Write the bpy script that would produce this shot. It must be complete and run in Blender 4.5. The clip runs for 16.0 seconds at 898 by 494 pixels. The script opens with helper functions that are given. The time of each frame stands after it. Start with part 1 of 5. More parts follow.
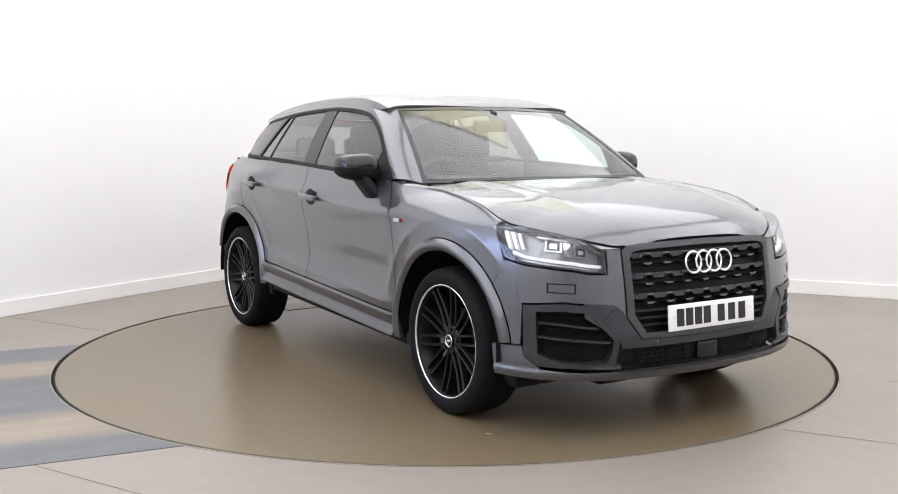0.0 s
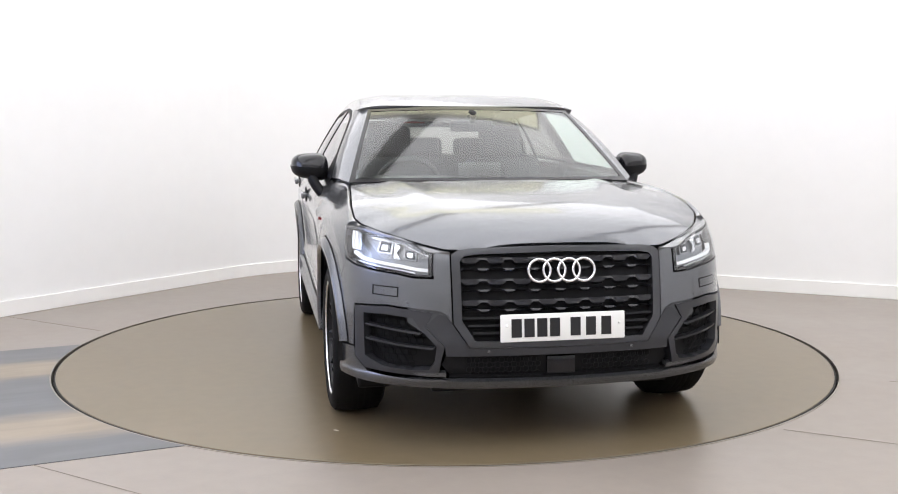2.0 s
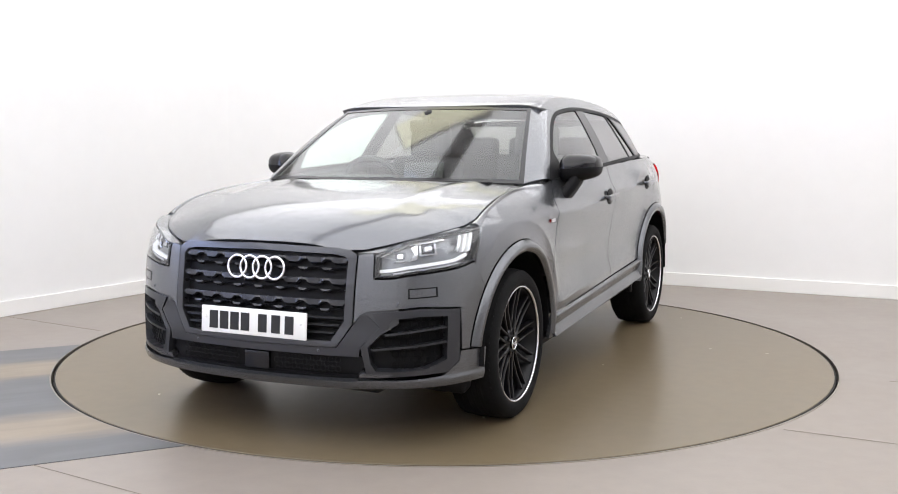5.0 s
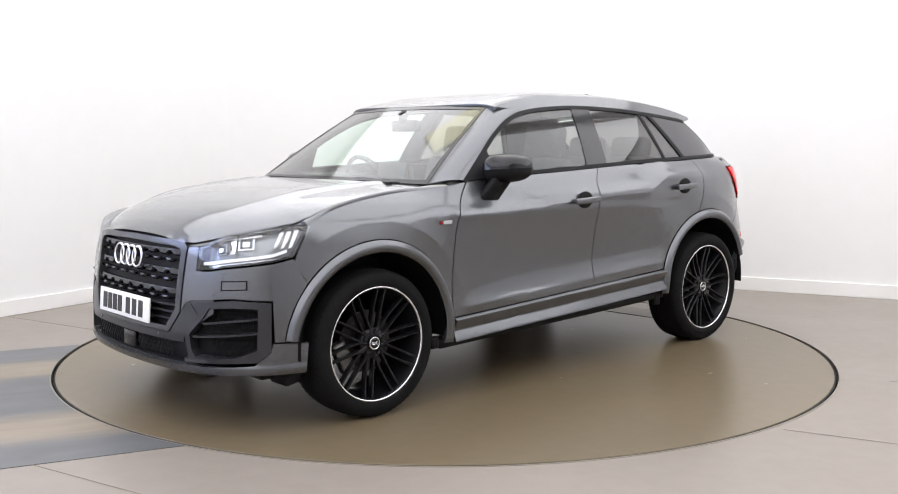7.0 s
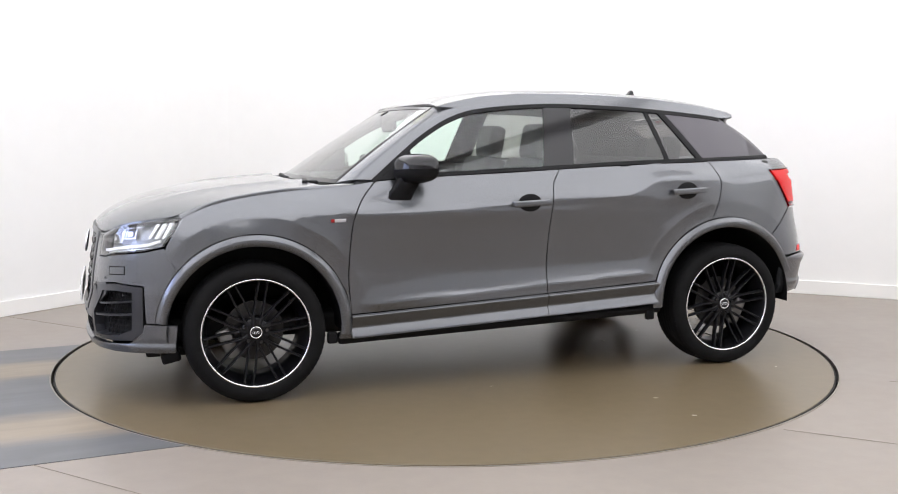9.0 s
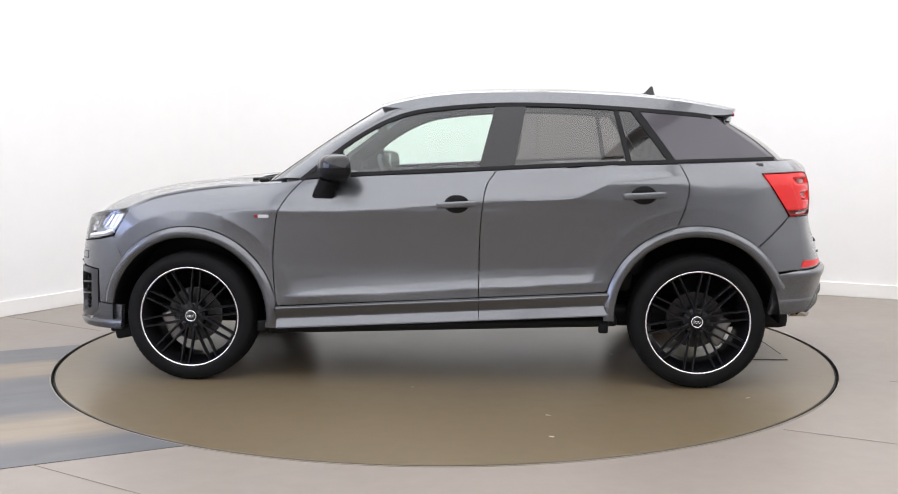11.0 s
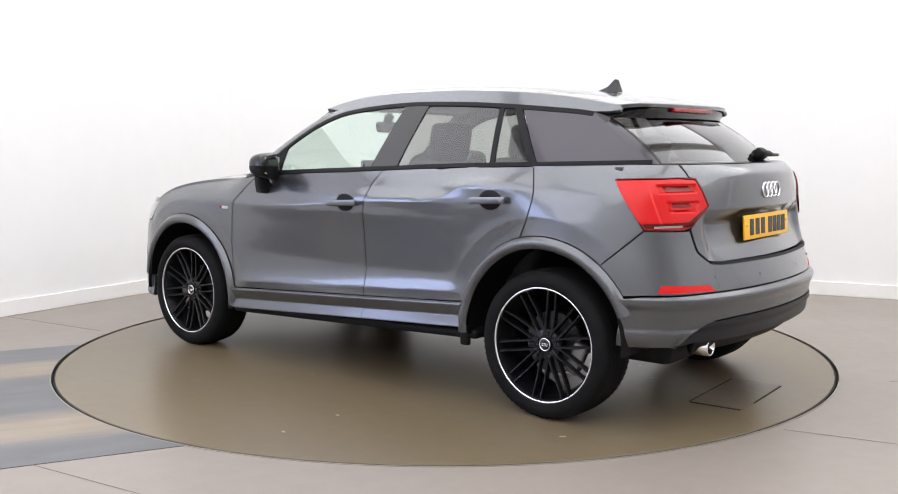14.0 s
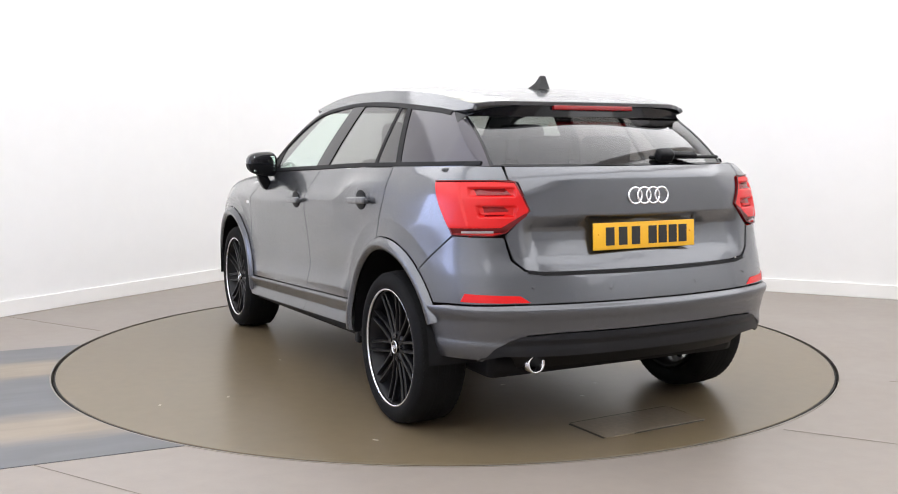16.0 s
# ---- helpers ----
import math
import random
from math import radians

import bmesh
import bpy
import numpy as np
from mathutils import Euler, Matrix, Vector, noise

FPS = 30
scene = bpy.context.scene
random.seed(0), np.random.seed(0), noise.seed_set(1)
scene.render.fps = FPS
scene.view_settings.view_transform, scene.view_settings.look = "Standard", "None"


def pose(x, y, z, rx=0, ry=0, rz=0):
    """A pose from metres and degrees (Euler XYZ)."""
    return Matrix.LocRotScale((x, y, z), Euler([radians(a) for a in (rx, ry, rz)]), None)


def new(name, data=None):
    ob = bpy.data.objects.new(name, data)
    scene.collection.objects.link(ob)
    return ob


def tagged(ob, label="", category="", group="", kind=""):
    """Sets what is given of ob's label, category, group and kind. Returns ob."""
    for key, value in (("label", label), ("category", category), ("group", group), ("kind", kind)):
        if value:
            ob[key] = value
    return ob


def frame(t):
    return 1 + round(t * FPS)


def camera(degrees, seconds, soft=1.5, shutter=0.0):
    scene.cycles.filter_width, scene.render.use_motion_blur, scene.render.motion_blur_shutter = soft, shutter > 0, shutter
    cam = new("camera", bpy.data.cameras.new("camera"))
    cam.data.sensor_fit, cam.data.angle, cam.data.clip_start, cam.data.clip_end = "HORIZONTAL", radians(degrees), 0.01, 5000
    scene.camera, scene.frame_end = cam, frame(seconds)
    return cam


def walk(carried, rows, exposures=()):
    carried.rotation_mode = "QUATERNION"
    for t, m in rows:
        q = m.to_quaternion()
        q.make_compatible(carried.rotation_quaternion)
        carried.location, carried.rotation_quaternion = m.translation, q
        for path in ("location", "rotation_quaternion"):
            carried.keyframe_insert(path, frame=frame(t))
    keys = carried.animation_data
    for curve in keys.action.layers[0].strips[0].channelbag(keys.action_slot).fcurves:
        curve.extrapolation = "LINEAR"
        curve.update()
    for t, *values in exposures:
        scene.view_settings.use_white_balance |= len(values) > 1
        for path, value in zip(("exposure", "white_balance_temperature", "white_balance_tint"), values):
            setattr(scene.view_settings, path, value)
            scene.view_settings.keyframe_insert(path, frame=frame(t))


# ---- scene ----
from mathutils.geometry import tessellate_polygon

cam = camera(49.15, 16.0, soft=1.0)
EYE = pose(0, -5.876, 1.239, 90 - 6.14, 0.045, -0.22)
walk(cam, [(0.0, EYE), (16.0, EYE)], [(0.0, 0.0), (16.0, 0.0)])

# heading of the turntable, degrees by seconds
TURN = [(0.0, -57.9), (0.2, -58.9), (0.5, -61.36), (1.0, -66.9), (1.5, -72.7), (2.0, -78.8), (2.5, -84.7),
        (3.0, -90.8), (3.5, -96.75), (4.0, -102.8), (4.5, -108.8), (5.0, -114.9), (5.5, -120.75), (6.0, -126.5),
        (6.5, -132.3), (7.0, -138.1), (7.5, -143.95), (8.0, -149.85), (8.5, -155.6), (9.0, -161.5),
        (9.5, -167.25), (10.0, -173.0), (10.5, -178.7), (11.0, -184.4), (11.5, -190.2), (12.0, -196.1),
        (12.5, -201.9), (13.0, -207.75), (13.5, -213.6), (14.0, -219.5), (14.5, -225.4), (15.0, -231.35),
        (15.5, -237.25), (16.0, -243.3)]
CAR_OFF = (-0.042, 0.077)

# ---- world, light ----
world = bpy.data.worlds.new("world")
scene.world = world
world.use_nodes = True
world.node_tree.nodes["Background"].inputs[0].default_value = (0.75, 0.82, 1.0, 1)
world.node_tree.nodes["Background"].inputs[1].default_value = 0.6

CORNER = Vector((-1.198, 4.173, 0))
ALONG_L = Vector((-0.530, -0.848, 0)).normalized()
ALONG_R = Vector((0.890, -0.455, 0)).normalized()
ROOM_L, ROOM_R, ROOM_H = 12.5, 11.0, 3.4
YAW_L = math.degrees(math.atan2(ALONG_L.y, ALONG_L.x))
YAW_R = math.degrees(math.atan2(ALONG_R.y, ALONG_R.x))


def room_at(l, r, z=0.0):
    p = CORNER + ALONG_L * l + ALONG_R * r
    return Vector((p.x, p.y, z))


# ---- materials ----
def mat(name, color, rough=0.5, metal=0.0, coat=0.0, emit=None, strength=0.0, spec=0.5):
    m = bpy.data.materials.new(name)
    m.use_nodes = True
    b = m.node_tree.nodes["Principled BSDF"]
    b.inputs["Base Color"].default_value = (*color, 1)
    b.inputs["Roughness"].default_value = rough
    b.inputs["Metallic"].default_value = metal
    b.inputs["Coat Weight"].default_value = coat
    b.inputs["Coat Roughness"].default_value = 0.07
    b.inputs["Specular IOR Level"].default_value = spec
    if emit:
        b.inputs["Emission Color"].default_value = (*emit, 1)
        b.inputs["Emission Strength"].default_value = strength
    return m


def vary(m, scale, amount, bump=0.0, bump_scale=None, stretch=(1, 1, 1), rough=0.0):
    """Two scales of mottling in the colour, with fine relief."""
    nt = m.node_tree
    b = nt.nodes["Principled BSDF"]
    co = nt.nodes.new("ShaderNodeTexCoord")
    mp = nt.nodes.new("ShaderNodeMapping")
    mp.inputs["Scale"].default_value = stretch
    nt.links.new(co.outputs["Object"], mp.inputs[0])
    n1, n2 = nt.nodes.new("ShaderNodeTexNoise"), nt.nodes.new("ShaderNodeTexNoise")
    n1.inputs["Scale"].default_value, n2.inputs["Scale"].default_value = scale, scale * 14
    n1.inputs["Detail"].default_value = n2.inputs["Detail"].default_value = 5
    for n in (n1, n2):
        nt.links.new(mp.outputs[0], n.inputs["Vector"])
    add = nt.nodes.new("ShaderNodeMath")
    add.operation = "ADD"
    nt.links.new(n1.outputs[0], add.inputs[0])
    nt.links.new(n2.outputs[0], add.inputs[1])
    rng = nt.nodes.new("ShaderNodeMapRange")
    rng.inputs[1].default_value, rng.inputs[2].default_value = 0.7, 1.3
    rng.inputs[3].default_value, rng.inputs[4].default_value = 1 - amount, 1 + amount
    nt.links.new(add.outputs[0], rng.inputs[0])
    mul = nt.nodes.new("ShaderNodeVectorMath")
    mul.operation = "SCALE"
    mul.inputs[0].default_value = b.inputs["Base Color"].default_value[:3]
    nt.links.new(rng.outputs[0], mul.inputs["Scale"])
    nt.links.new(mul.outputs[0], b.inputs["Base Color"])
    if rough:
        r2 = nt.nodes.new("ShaderNodeMapRange")
        base = b.inputs["Roughness"].default_value
        r2.inputs[1].default_value, r2.inputs[2].default_value = 0.3, 0.7
        r2.inputs[3].default_value, r2.inputs[4].default_value = base - rough, base + rough
        nt.links.new(n1.outputs[0], r2.inputs[0])
        nt.links.new(r2.outputs[0], b.inputs["Roughness"])
    if bump:
        bn = nt.nodes.new("ShaderNodeTexNoise")
        bn.inputs["Scale"].default_value = bump_scale or scale * 30
        nt.links.new(mp.outputs[0], bn.inputs["Vector"])
        bp = nt.nodes.new("ShaderNodeBump")
        bp.inputs["Strength"].default_value, bp.inputs["Distance"].default_value = bump, 0.004
        nt.links.new(bn.outputs[0], bp.inputs["Height"])
        nt.links.new(bp.outputs[0], b.inputs["Normal"])
    return m


def glass(name, tint, gloss=1.0, rough=0.01):
    m = bpy.data.materials.new(name)
    m.use_nodes = True
    nt = m.node_tree
    nt.nodes.clear()
    out = nt.nodes.new("ShaderNodeOutputMaterial")
    mix = nt.nodes.new("ShaderNodeMixShader")
    tr, gl, lw = (nt.nodes.new("ShaderNodeBsdfTransparent"), nt.nodes.new("ShaderNodeBsdfGlossy"), nt.nodes.new("ShaderNodeLayerWeight"))
    lw.inputs[0].default_value = 0.5
    pw, fr = nt.nodes.new("ShaderNodeMath"), nt.nodes.new("ShaderNodeMath")
    pw.operation, fr.operation = "POWER", "MULTIPLY_ADD"
    pw.inputs[1].default_value = 3.5
    fr.inputs[1].default_value, fr.inputs[2].default_value = 0.85, 0.06
    nt.links.new(lw.outputs["Facing"], pw.inputs[0])
    nt.links.new(pw.outputs[0], fr.inputs[0])
    tr.inputs[0].default_value = (*tint, 1)
    gl.inputs["Roughness"].default_value = rough
    gl.inputs["Color"].default_value = (gloss, gloss, gloss, 1)
    nt.links.new(fr.outputs[0], mix.inputs[0])
    nt.links.new(tr.outputs[0], mix.inputs[1])
    nt.links.new(gl.outputs[0], mix.inputs[2])
    nt.links.new(mix.outputs[0], out.inputs[0])
    return m


M_WALL = vary(mat("white_wall_paint", (0.82, 0.816, 0.810), 0.6), 0.5, 0.012, 0.05, 60)
M_BACK = vary(mat("off_white_wall_paint", (0.80, 0.795, 0.785), 0.6), 0.5, 0.03)
M_CEIL = mat("ceiling_paint", (0.86, 0.858, 0.855), 0.7)
M_SKIRT = mat("white_gloss_paint", (0.84, 0.83, 0.81), 0.35)
M_FLOOR = vary(mat("grey_screed_floor", (0.250, 0.217, 0.188), 0.40, spec=0.45), 0.8, 0.06, 0.05, 90, rough=0.06)
M_TABLE = vary(mat("brown_grey_turntable_coating", (0.148, 0.114, 0.069), 0.30, spec=0.5), 0.9, 0.09, 0.006, 70, rough=0.015)
# near-black for the cut lines, and for the shade down the turntable gap
M_GAP = mat("dark_gap", (0.012, 0.011, 0.01), 0.8)
M_PAINT = mat("grey_metallic_paint", (0.122, 0.127, 0.138), 0.30, 0.85, 1.0)
M_LOWER = mat("satin_grey_paint", (0.120, 0.124, 0.134), 0.32, 0.8, 0.5)
M_BLACK = vary(mat("black_plastic", (0.007, 0.007, 0.008), 0.5, spec=0.16), 30, 0.15, 0.05, 400)
M_GLOSSBLACK = mat("gloss_black", (0.006, 0.006, 0.008), 0.12, spec=0.45)
M_GRILLE = mat("gloss_black_grille", (0.014, 0.014, 0.017), 0.24, spec=0.5)
M_DARKGREY = mat("dark_grey_plastic", (0.014, 0.0145, 0.017), 0.42, spec=0.25)
M_TRIM = mat("dark_grey_trim_paint", (0.064, 0.066, 0.072), 0.34, 0.7, 0.4)
# for the dark vent frames, and for the shade put into the lower bumper
M_VENT = mat("dark_frame_and_shade", (0.034, 0.035, 0.040), 0.34, 0.4, 0.2)
M_BLADE = mat("dark_grey_blade", (0.050, 0.046, 0.055), 0.34, 0.75, 0.6)
M_FIN = mat("satin_grey_fin", (0.035, 0.036, 0.040), 0.32, 0.4)
M_REDDARK = mat("dark_red_lens", (0.12, 0.002, 0.003), 0.25, 0, 0.1)
M_TYRE = vary(mat("tyre_rubber", (0.0075, 0.0075, 0.008), 0.75, spec=0.12), 14, 0.25, 0.2, 160)
M_RIM = mat("black_alloy", (0.0055, 0.0055, 0.007), 0.32, 0.0, 0.0, spec=0.28)
M_CUT = mat("machined_alloy", (0.82, 0.82, 0.84), 0.25, 0.9)
M_CHROME = mat("chrome", (0.85, 0.85, 0.87), 0.1, 1.0)
M_DISC = vary(mat("brake_steel", (0.05, 0.049, 0.048), 0.36, 0.8), 20, 0.2)
M_LENS = glass("clear_lens", (0.92, 0.94, 0.96))
M_WIND = glass("windscreen_glass", (0.86, 0.94, 0.89), 1.0, 0.07)
M_SIDE = glass("green_tinted_glass", (0.85, 0.96, 0.90), 1.0, 0.0)
M_PRIV = glass("privacy_glass", (0.36, 0.35, 0.34), 1.0, 0.0)
M_MIRROR = mat("mirror_glass", (0.75, 0.85, 0.80), 0.02, 1.0)
# a slight glow is added to the lens to keep the red vivid
M_RED = mat("glowing_red_lens", (0.50, 0.005, 0.007), 0.25, 0, 0.0, (1, 0.025, 0.02), 0.16, spec=0.4)
M_REDDEEP = mat("deep_red_lens", (0.24, 0.003, 0.005), 0.2, 0, 0.2)
M_PLATEW = mat("white_plate", (0.82, 0.82, 0.80), 0.35)
M_PLATEY = mat("yellow_plate", (0.85, 0.46, 0.02), 0.35)
M_CHAR = mat("black_print", (0.012, 0.012, 0.013), 0.4)
M_SEAT = vary(mat("dark_seat_cloth", (0.03, 0.03, 0.034), 0.8), 40, 0.2, 0.2, 300)
M_DASH = mat("dash_plastic", (0.035, 0.036, 0.038), 0.6)
M_SILVER = mat("satin_silver", (0.6, 0.6, 0.62), 0.3, 0.9)
# slight emission stands in for the light that the white guides reflect
M_DRL = mat("white_guide_glow", (0.9, 0.9, 0.9), 0.2, 0, 0, (1, 0.99, 0.97), 0.18)
M_LAMPGREY = mat("lamp_inner_grey", (0.30, 0.305, 0.315), 0.3, 0.6)
M_LAMPWHITE = mat("bright_reflector", (0.62, 0.62, 0.63), 0.22, 0.8)
M_LAMPDARK = mat("lamp_dark_grey", (0.10, 0.105, 0.115), 0.25, 0.5)
M_PANEL = mat("light_diffuser", (0.9, 0.9, 0.9), 0.5, 0, 0, (0.955, 0.957, 0.985), 2.25)
M_PANELWARM = mat("warm_light_diffuser", (0.9, 0.9, 0.8), 0.5, 0, 0, (1.0, 0.97, 0.72), 2.3)
M_SKYPANE = mat("bright_daylight_sheet", (0.8, 0.85, 1.0), 0.5, 0, 0, (0.55, 0.64, 1.0), 4.2)


# fine metal flakes and a soft orange peel in the paint
def flakes(m):
    nt = m.node_tree
    b = nt.nodes["Principled BSDF"]
    co = nt.nodes.new("ShaderNodeTexCoord")
    n = nt.nodes.new("ShaderNodeTexNoise")
    n.inputs["Scale"].default_value = 900
    nt.links.new(co.outputs["Object"], n.inputs["Vector"])
    r = nt.nodes.new("ShaderNodeMapRange")
    r.inputs[3].default_value, r.inputs[4].default_value = 0.20, 0.36
    nt.links.new(n.outputs[0], r.inputs[0])
    nt.links.new(r.outputs[0], b.inputs["Roughness"])


flakes(M_PAINT)
flakes(M_LOWER)


# the slate-and-sand printed strip in the floor
def strip_material():
    m = mat("slate_and_sand_sheet", (0.3, 0.3, 0.3), 0.42)
    nt = m.node_tree
    b = nt.nodes["Principled BSDF"]
    co, mp = nt.nodes.new("ShaderNodeTexCoord"), nt.nodes.new("ShaderNodeMapping")
    mp.inputs["Scale"].default_value = (0.25, 1.0, 1)
    nt.links.new(co.outputs["Object"], mp.inputs[0])
    n1, n2 = nt.nodes.new("ShaderNodeTexNoise"), nt.nodes.new("ShaderNodeTexNoise")
    n1.inputs["Scale"].default_value, n2.inputs["Scale"].default_value = 2.0, 9.0
    n1.inputs["Detail"].default_value, n2.inputs["Detail"].default_value = 8, 8
    n1.inputs["Roughness"].default_value = 0.6
    n1.inputs["Distortion"].default_value = 0.6
    for n in (n1, n2):
        nt.links.new(mp.outputs[0], n.inputs["Vector"])
    sep = nt.nodes.new("ShaderNodeSeparateXYZ")
    nt.links.new(co.outputs["Object"], sep.inputs[0])
    # sandy bands lie at fixed distances across the strip
    wob = nt.nodes.new("ShaderNodeMath")
    wob.operation = "MULTIPLY_ADD"
    wob.inputs[1].default_value = 0.55
    nt.links.new(n1.outputs[0], wob.inputs[0])
    nt.links.new(sep.outputs[1], wob.inputs[2])
    sub = nt.nodes.new("ShaderNodeMath")
    sub.operation = "SUBTRACT"
    sub.inputs[1].default_value = 0.275
    nt.links.new(wob.outputs[0], sub.inputs[0])
    ramp = nt.nodes.new("ShaderNodeValToRGB")
    mr = nt.nodes.new("ShaderNodeMapRange")
    mr.inputs[1].default_value, mr.inputs[2].default_value = 0.0, 2.1
    nt.links.new(sub.outputs[0], mr.inputs[0])
    nt.links.new(mr.outputs[0], ramp.inputs[0])
    slate, sand = (0.112, 0.113, 0.118, 1), (0.245, 0.200, 0.148, 1)
    stops = [(0.0, slate), (0.12, slate), (0.19, sand), (0.31, sand), (0.38, slate), (0.71, slate), (0.76, sand), (0.88, sand), (0.94, slate)]
    el = ramp.color_ramp.elements
    el[0].position, el[0].color = stops[0]
    el[1].position, el[1].color = stops[1]
    for pos, colour in stops[2:]:
        e = el.new(pos)
        e.color = colour
    mul = nt.nodes.new("ShaderNodeVectorMath")
    mul.operation = "SCALE"
    r = nt.nodes.new("ShaderNodeMapRange")
    r.inputs[3].default_value, r.inputs[4].default_value = 0.65, 1.35
    nt.links.new(n2.outputs[0], r.inputs[0])
    nt.links.new(ramp.outputs[0], mul.inputs[0])
    nt.links.new(r.outputs[0], mul.inputs["Scale"])
    nt.links.new(mul.outputs[0], b.inputs["Base Color"])
    return m


M_STRIP = strip_material()


# ---- mesh helpers ----
def mesh_ob(name, bm, material, parent=None, label="", smooth=True):
    me = bpy.data.meshes.new(name)
    bm.normal_update()
    for f in bm.faces:
        f.smooth = smooth
    bm.to_mesh(me)
    bm.free()
    me.materials.append(material)
    ob = new(name, me)
    if parent:
        ob.parent = parent
    if label:
        tagged(ob, label)
    return ob


part = mesh_ob


def box(bm, size, m=Matrix(), bevel=0.0, segs=2):
    r = bmesh.ops.create_cube(bm, size=1.0, matrix=m @ Matrix.Diagonal((*size, 1)))
    if bevel:
        vs = set(r["verts"])
        es = [e for e in bm.edges if e.verts[0] in vs and e.verts[1] in vs]
        bmesh.ops.bevel(bm, geom=es, offset=bevel, segments=segs, affect="EDGES", profile=0.6)
    return bm


def sharp(ob, angle=35):
    me = ob.data
    bm = bmesh.new()
    bm.from_mesh(me)
    for e in bm.edges:
        if len(e.link_faces) == 2 and e.calc_face_angle(0) > radians(angle):
            e.smooth = False
    bm.to_mesh(me)
    bm.free()
    return ob


def lathe(bm, prof, seg=64, axis="Y"):
    """Spin a closed profile of (radius, offset) about the axis."""
    rings = []
    for i in range(seg):
        a = 2 * math.pi * i / seg
        rings.append([bm.verts.new((r * math.cos(a), o, r * math.sin(a)) if axis == "Y" else (r * math.cos(a), r * math.sin(a), o)) for r, o in prof])
    n = len(prof)
    for i in range(seg):
        a, b = rings[i], rings[(i + 1) % seg]
        for k in range(n):
            j = (k + 1) % n
            bm.faces.new((a[k], a[j], b[j], b[k]))
    bmesh.ops.recalc_face_normals(bm, faces=bm.faces[:])
    return bm


def torus(bm, R, r, m=Matrix(), seg=48, sub=10):
    rings = []
    for i in range(seg):
        a = 2 * math.pi * i / seg
        rings.append([bm.verts.new(m @ Vector(((R + r * math.cos(b)) * math.cos(a), (R + r * math.cos(b)) * math.sin(a), r * math.sin(b))))
                      for b in [2 * math.pi * k / sub for k in range(sub)]])
    for i in range(seg):
        p, q = rings[i], rings[(i + 1) % seg]
        for k in range(sub):
            bm.faces.new((p[k], q[k], q[(k + 1) % sub], p[(k + 1) % sub]))
    return bm


# ---- the room ----
def slab(name, size, m, material, label, category, bevel=0.0):
    bm = bmesh.new()
    box(bm, size, m, bevel)
    return tagged(mesh_ob(name, bm, material, smooth=False), label, category, kind="structure")


TABLE_R = 2.214
H = ROOM_H
# left wall, with a window past the part that is in view
W0, W1, WS, WH = 5.6, 11.6, 1.40, 2.75
wl = bmesh.new()
for a, b, z0, z1 in ((-0.2, W0, 0, H), (W1, ROOM_L + 0.2, 0, H), (W0, W1, 0, WS), (W0, W1, WH, H)):
    box(wl, (b - a, 0.2, z1 - z0), Matrix.Translation(room_at((a + b) / 2, -0.1, (z0 + z1) / 2)) @ pose(0, 0, 0, 0, 0, YAW_L))
wall_left = tagged(mesh_ob("wall_1", wl, M_WALL, smooth=False), "plain white painted showroom wall with white skirting", "wall", kind="structure")
slab("wall_2", (ROOM_R + 0.2, 0.2, H), Matrix.Translation(room_at(-0.1, ROOM_R / 2 + 0.1, H / 2)) @ pose(0, 0, 0, 0, 0, YAW_R), M_WALL, "plain white painted wall behind the turntable", "wall")
# walls 3 and 4 are out of view, added and toned for the car's reflections
slab("wall_3", (ROOM_L + 0.2, 0.2, H), Matrix.Translation(room_at(ROOM_L / 2, ROOM_R + 0.1, H / 2)) @ pose(0, 0, 0, 0, 0, YAW_L), M_BACK, "unseen off-white side wall, added to close the room", "wall")
slab("wall_4", (ROOM_R, 0.2, H), Matrix.Translation(room_at(ROOM_L + 0.1, ROOM_R / 2, H / 2)) @ pose(0, 0, 0, 0, 0, YAW_R), M_BACK, "unseen off-white wall, added to close the room", "wall")
slab("ceiling", (ROOM_L + 0.4, ROOM_R + 0.4, 0.1), Matrix.Translation(room_at(ROOM_L / 2, ROOM_R / 2, H + 0.05)) @ pose(0, 0, 0, 0, 0, YAW_L), M_CEIL, "plain white ceiling", "ceiling")

# the corner behind the turntable is coved
CO = 1.40
cv = bmesh.new()
cen = room_at(CO, CO)
prev = None
for i in range(25):
    a = math.pi / 2 * i / 24
    d = -ALONG_R * math.cos(a) - ALONG_L * math.sin(a)
    ring = [cv.verts.new((cen + d * rr).to_tuple()[:2] + (z,)) for rr, z in ((CO - 0.001, 0), (CO - 0.001, H), (CO + 0.1, H), (CO + 0.1, 0))]
    if prev:
        for k in range(4):
            cv.faces.new((prev[k], prev[(k + 1) % 4], ring[(k + 1) % 4], ring[k]))
    prev = ring
bmesh.ops.recalc_face_normals(cv, faces=cv.faces[:])
tagged(sharp(mesh_ob("wall_5", cv, M_WALL)), "coved white corner between two walls", "wall", kind="structure")
sk = bmesh.new()
prev = None
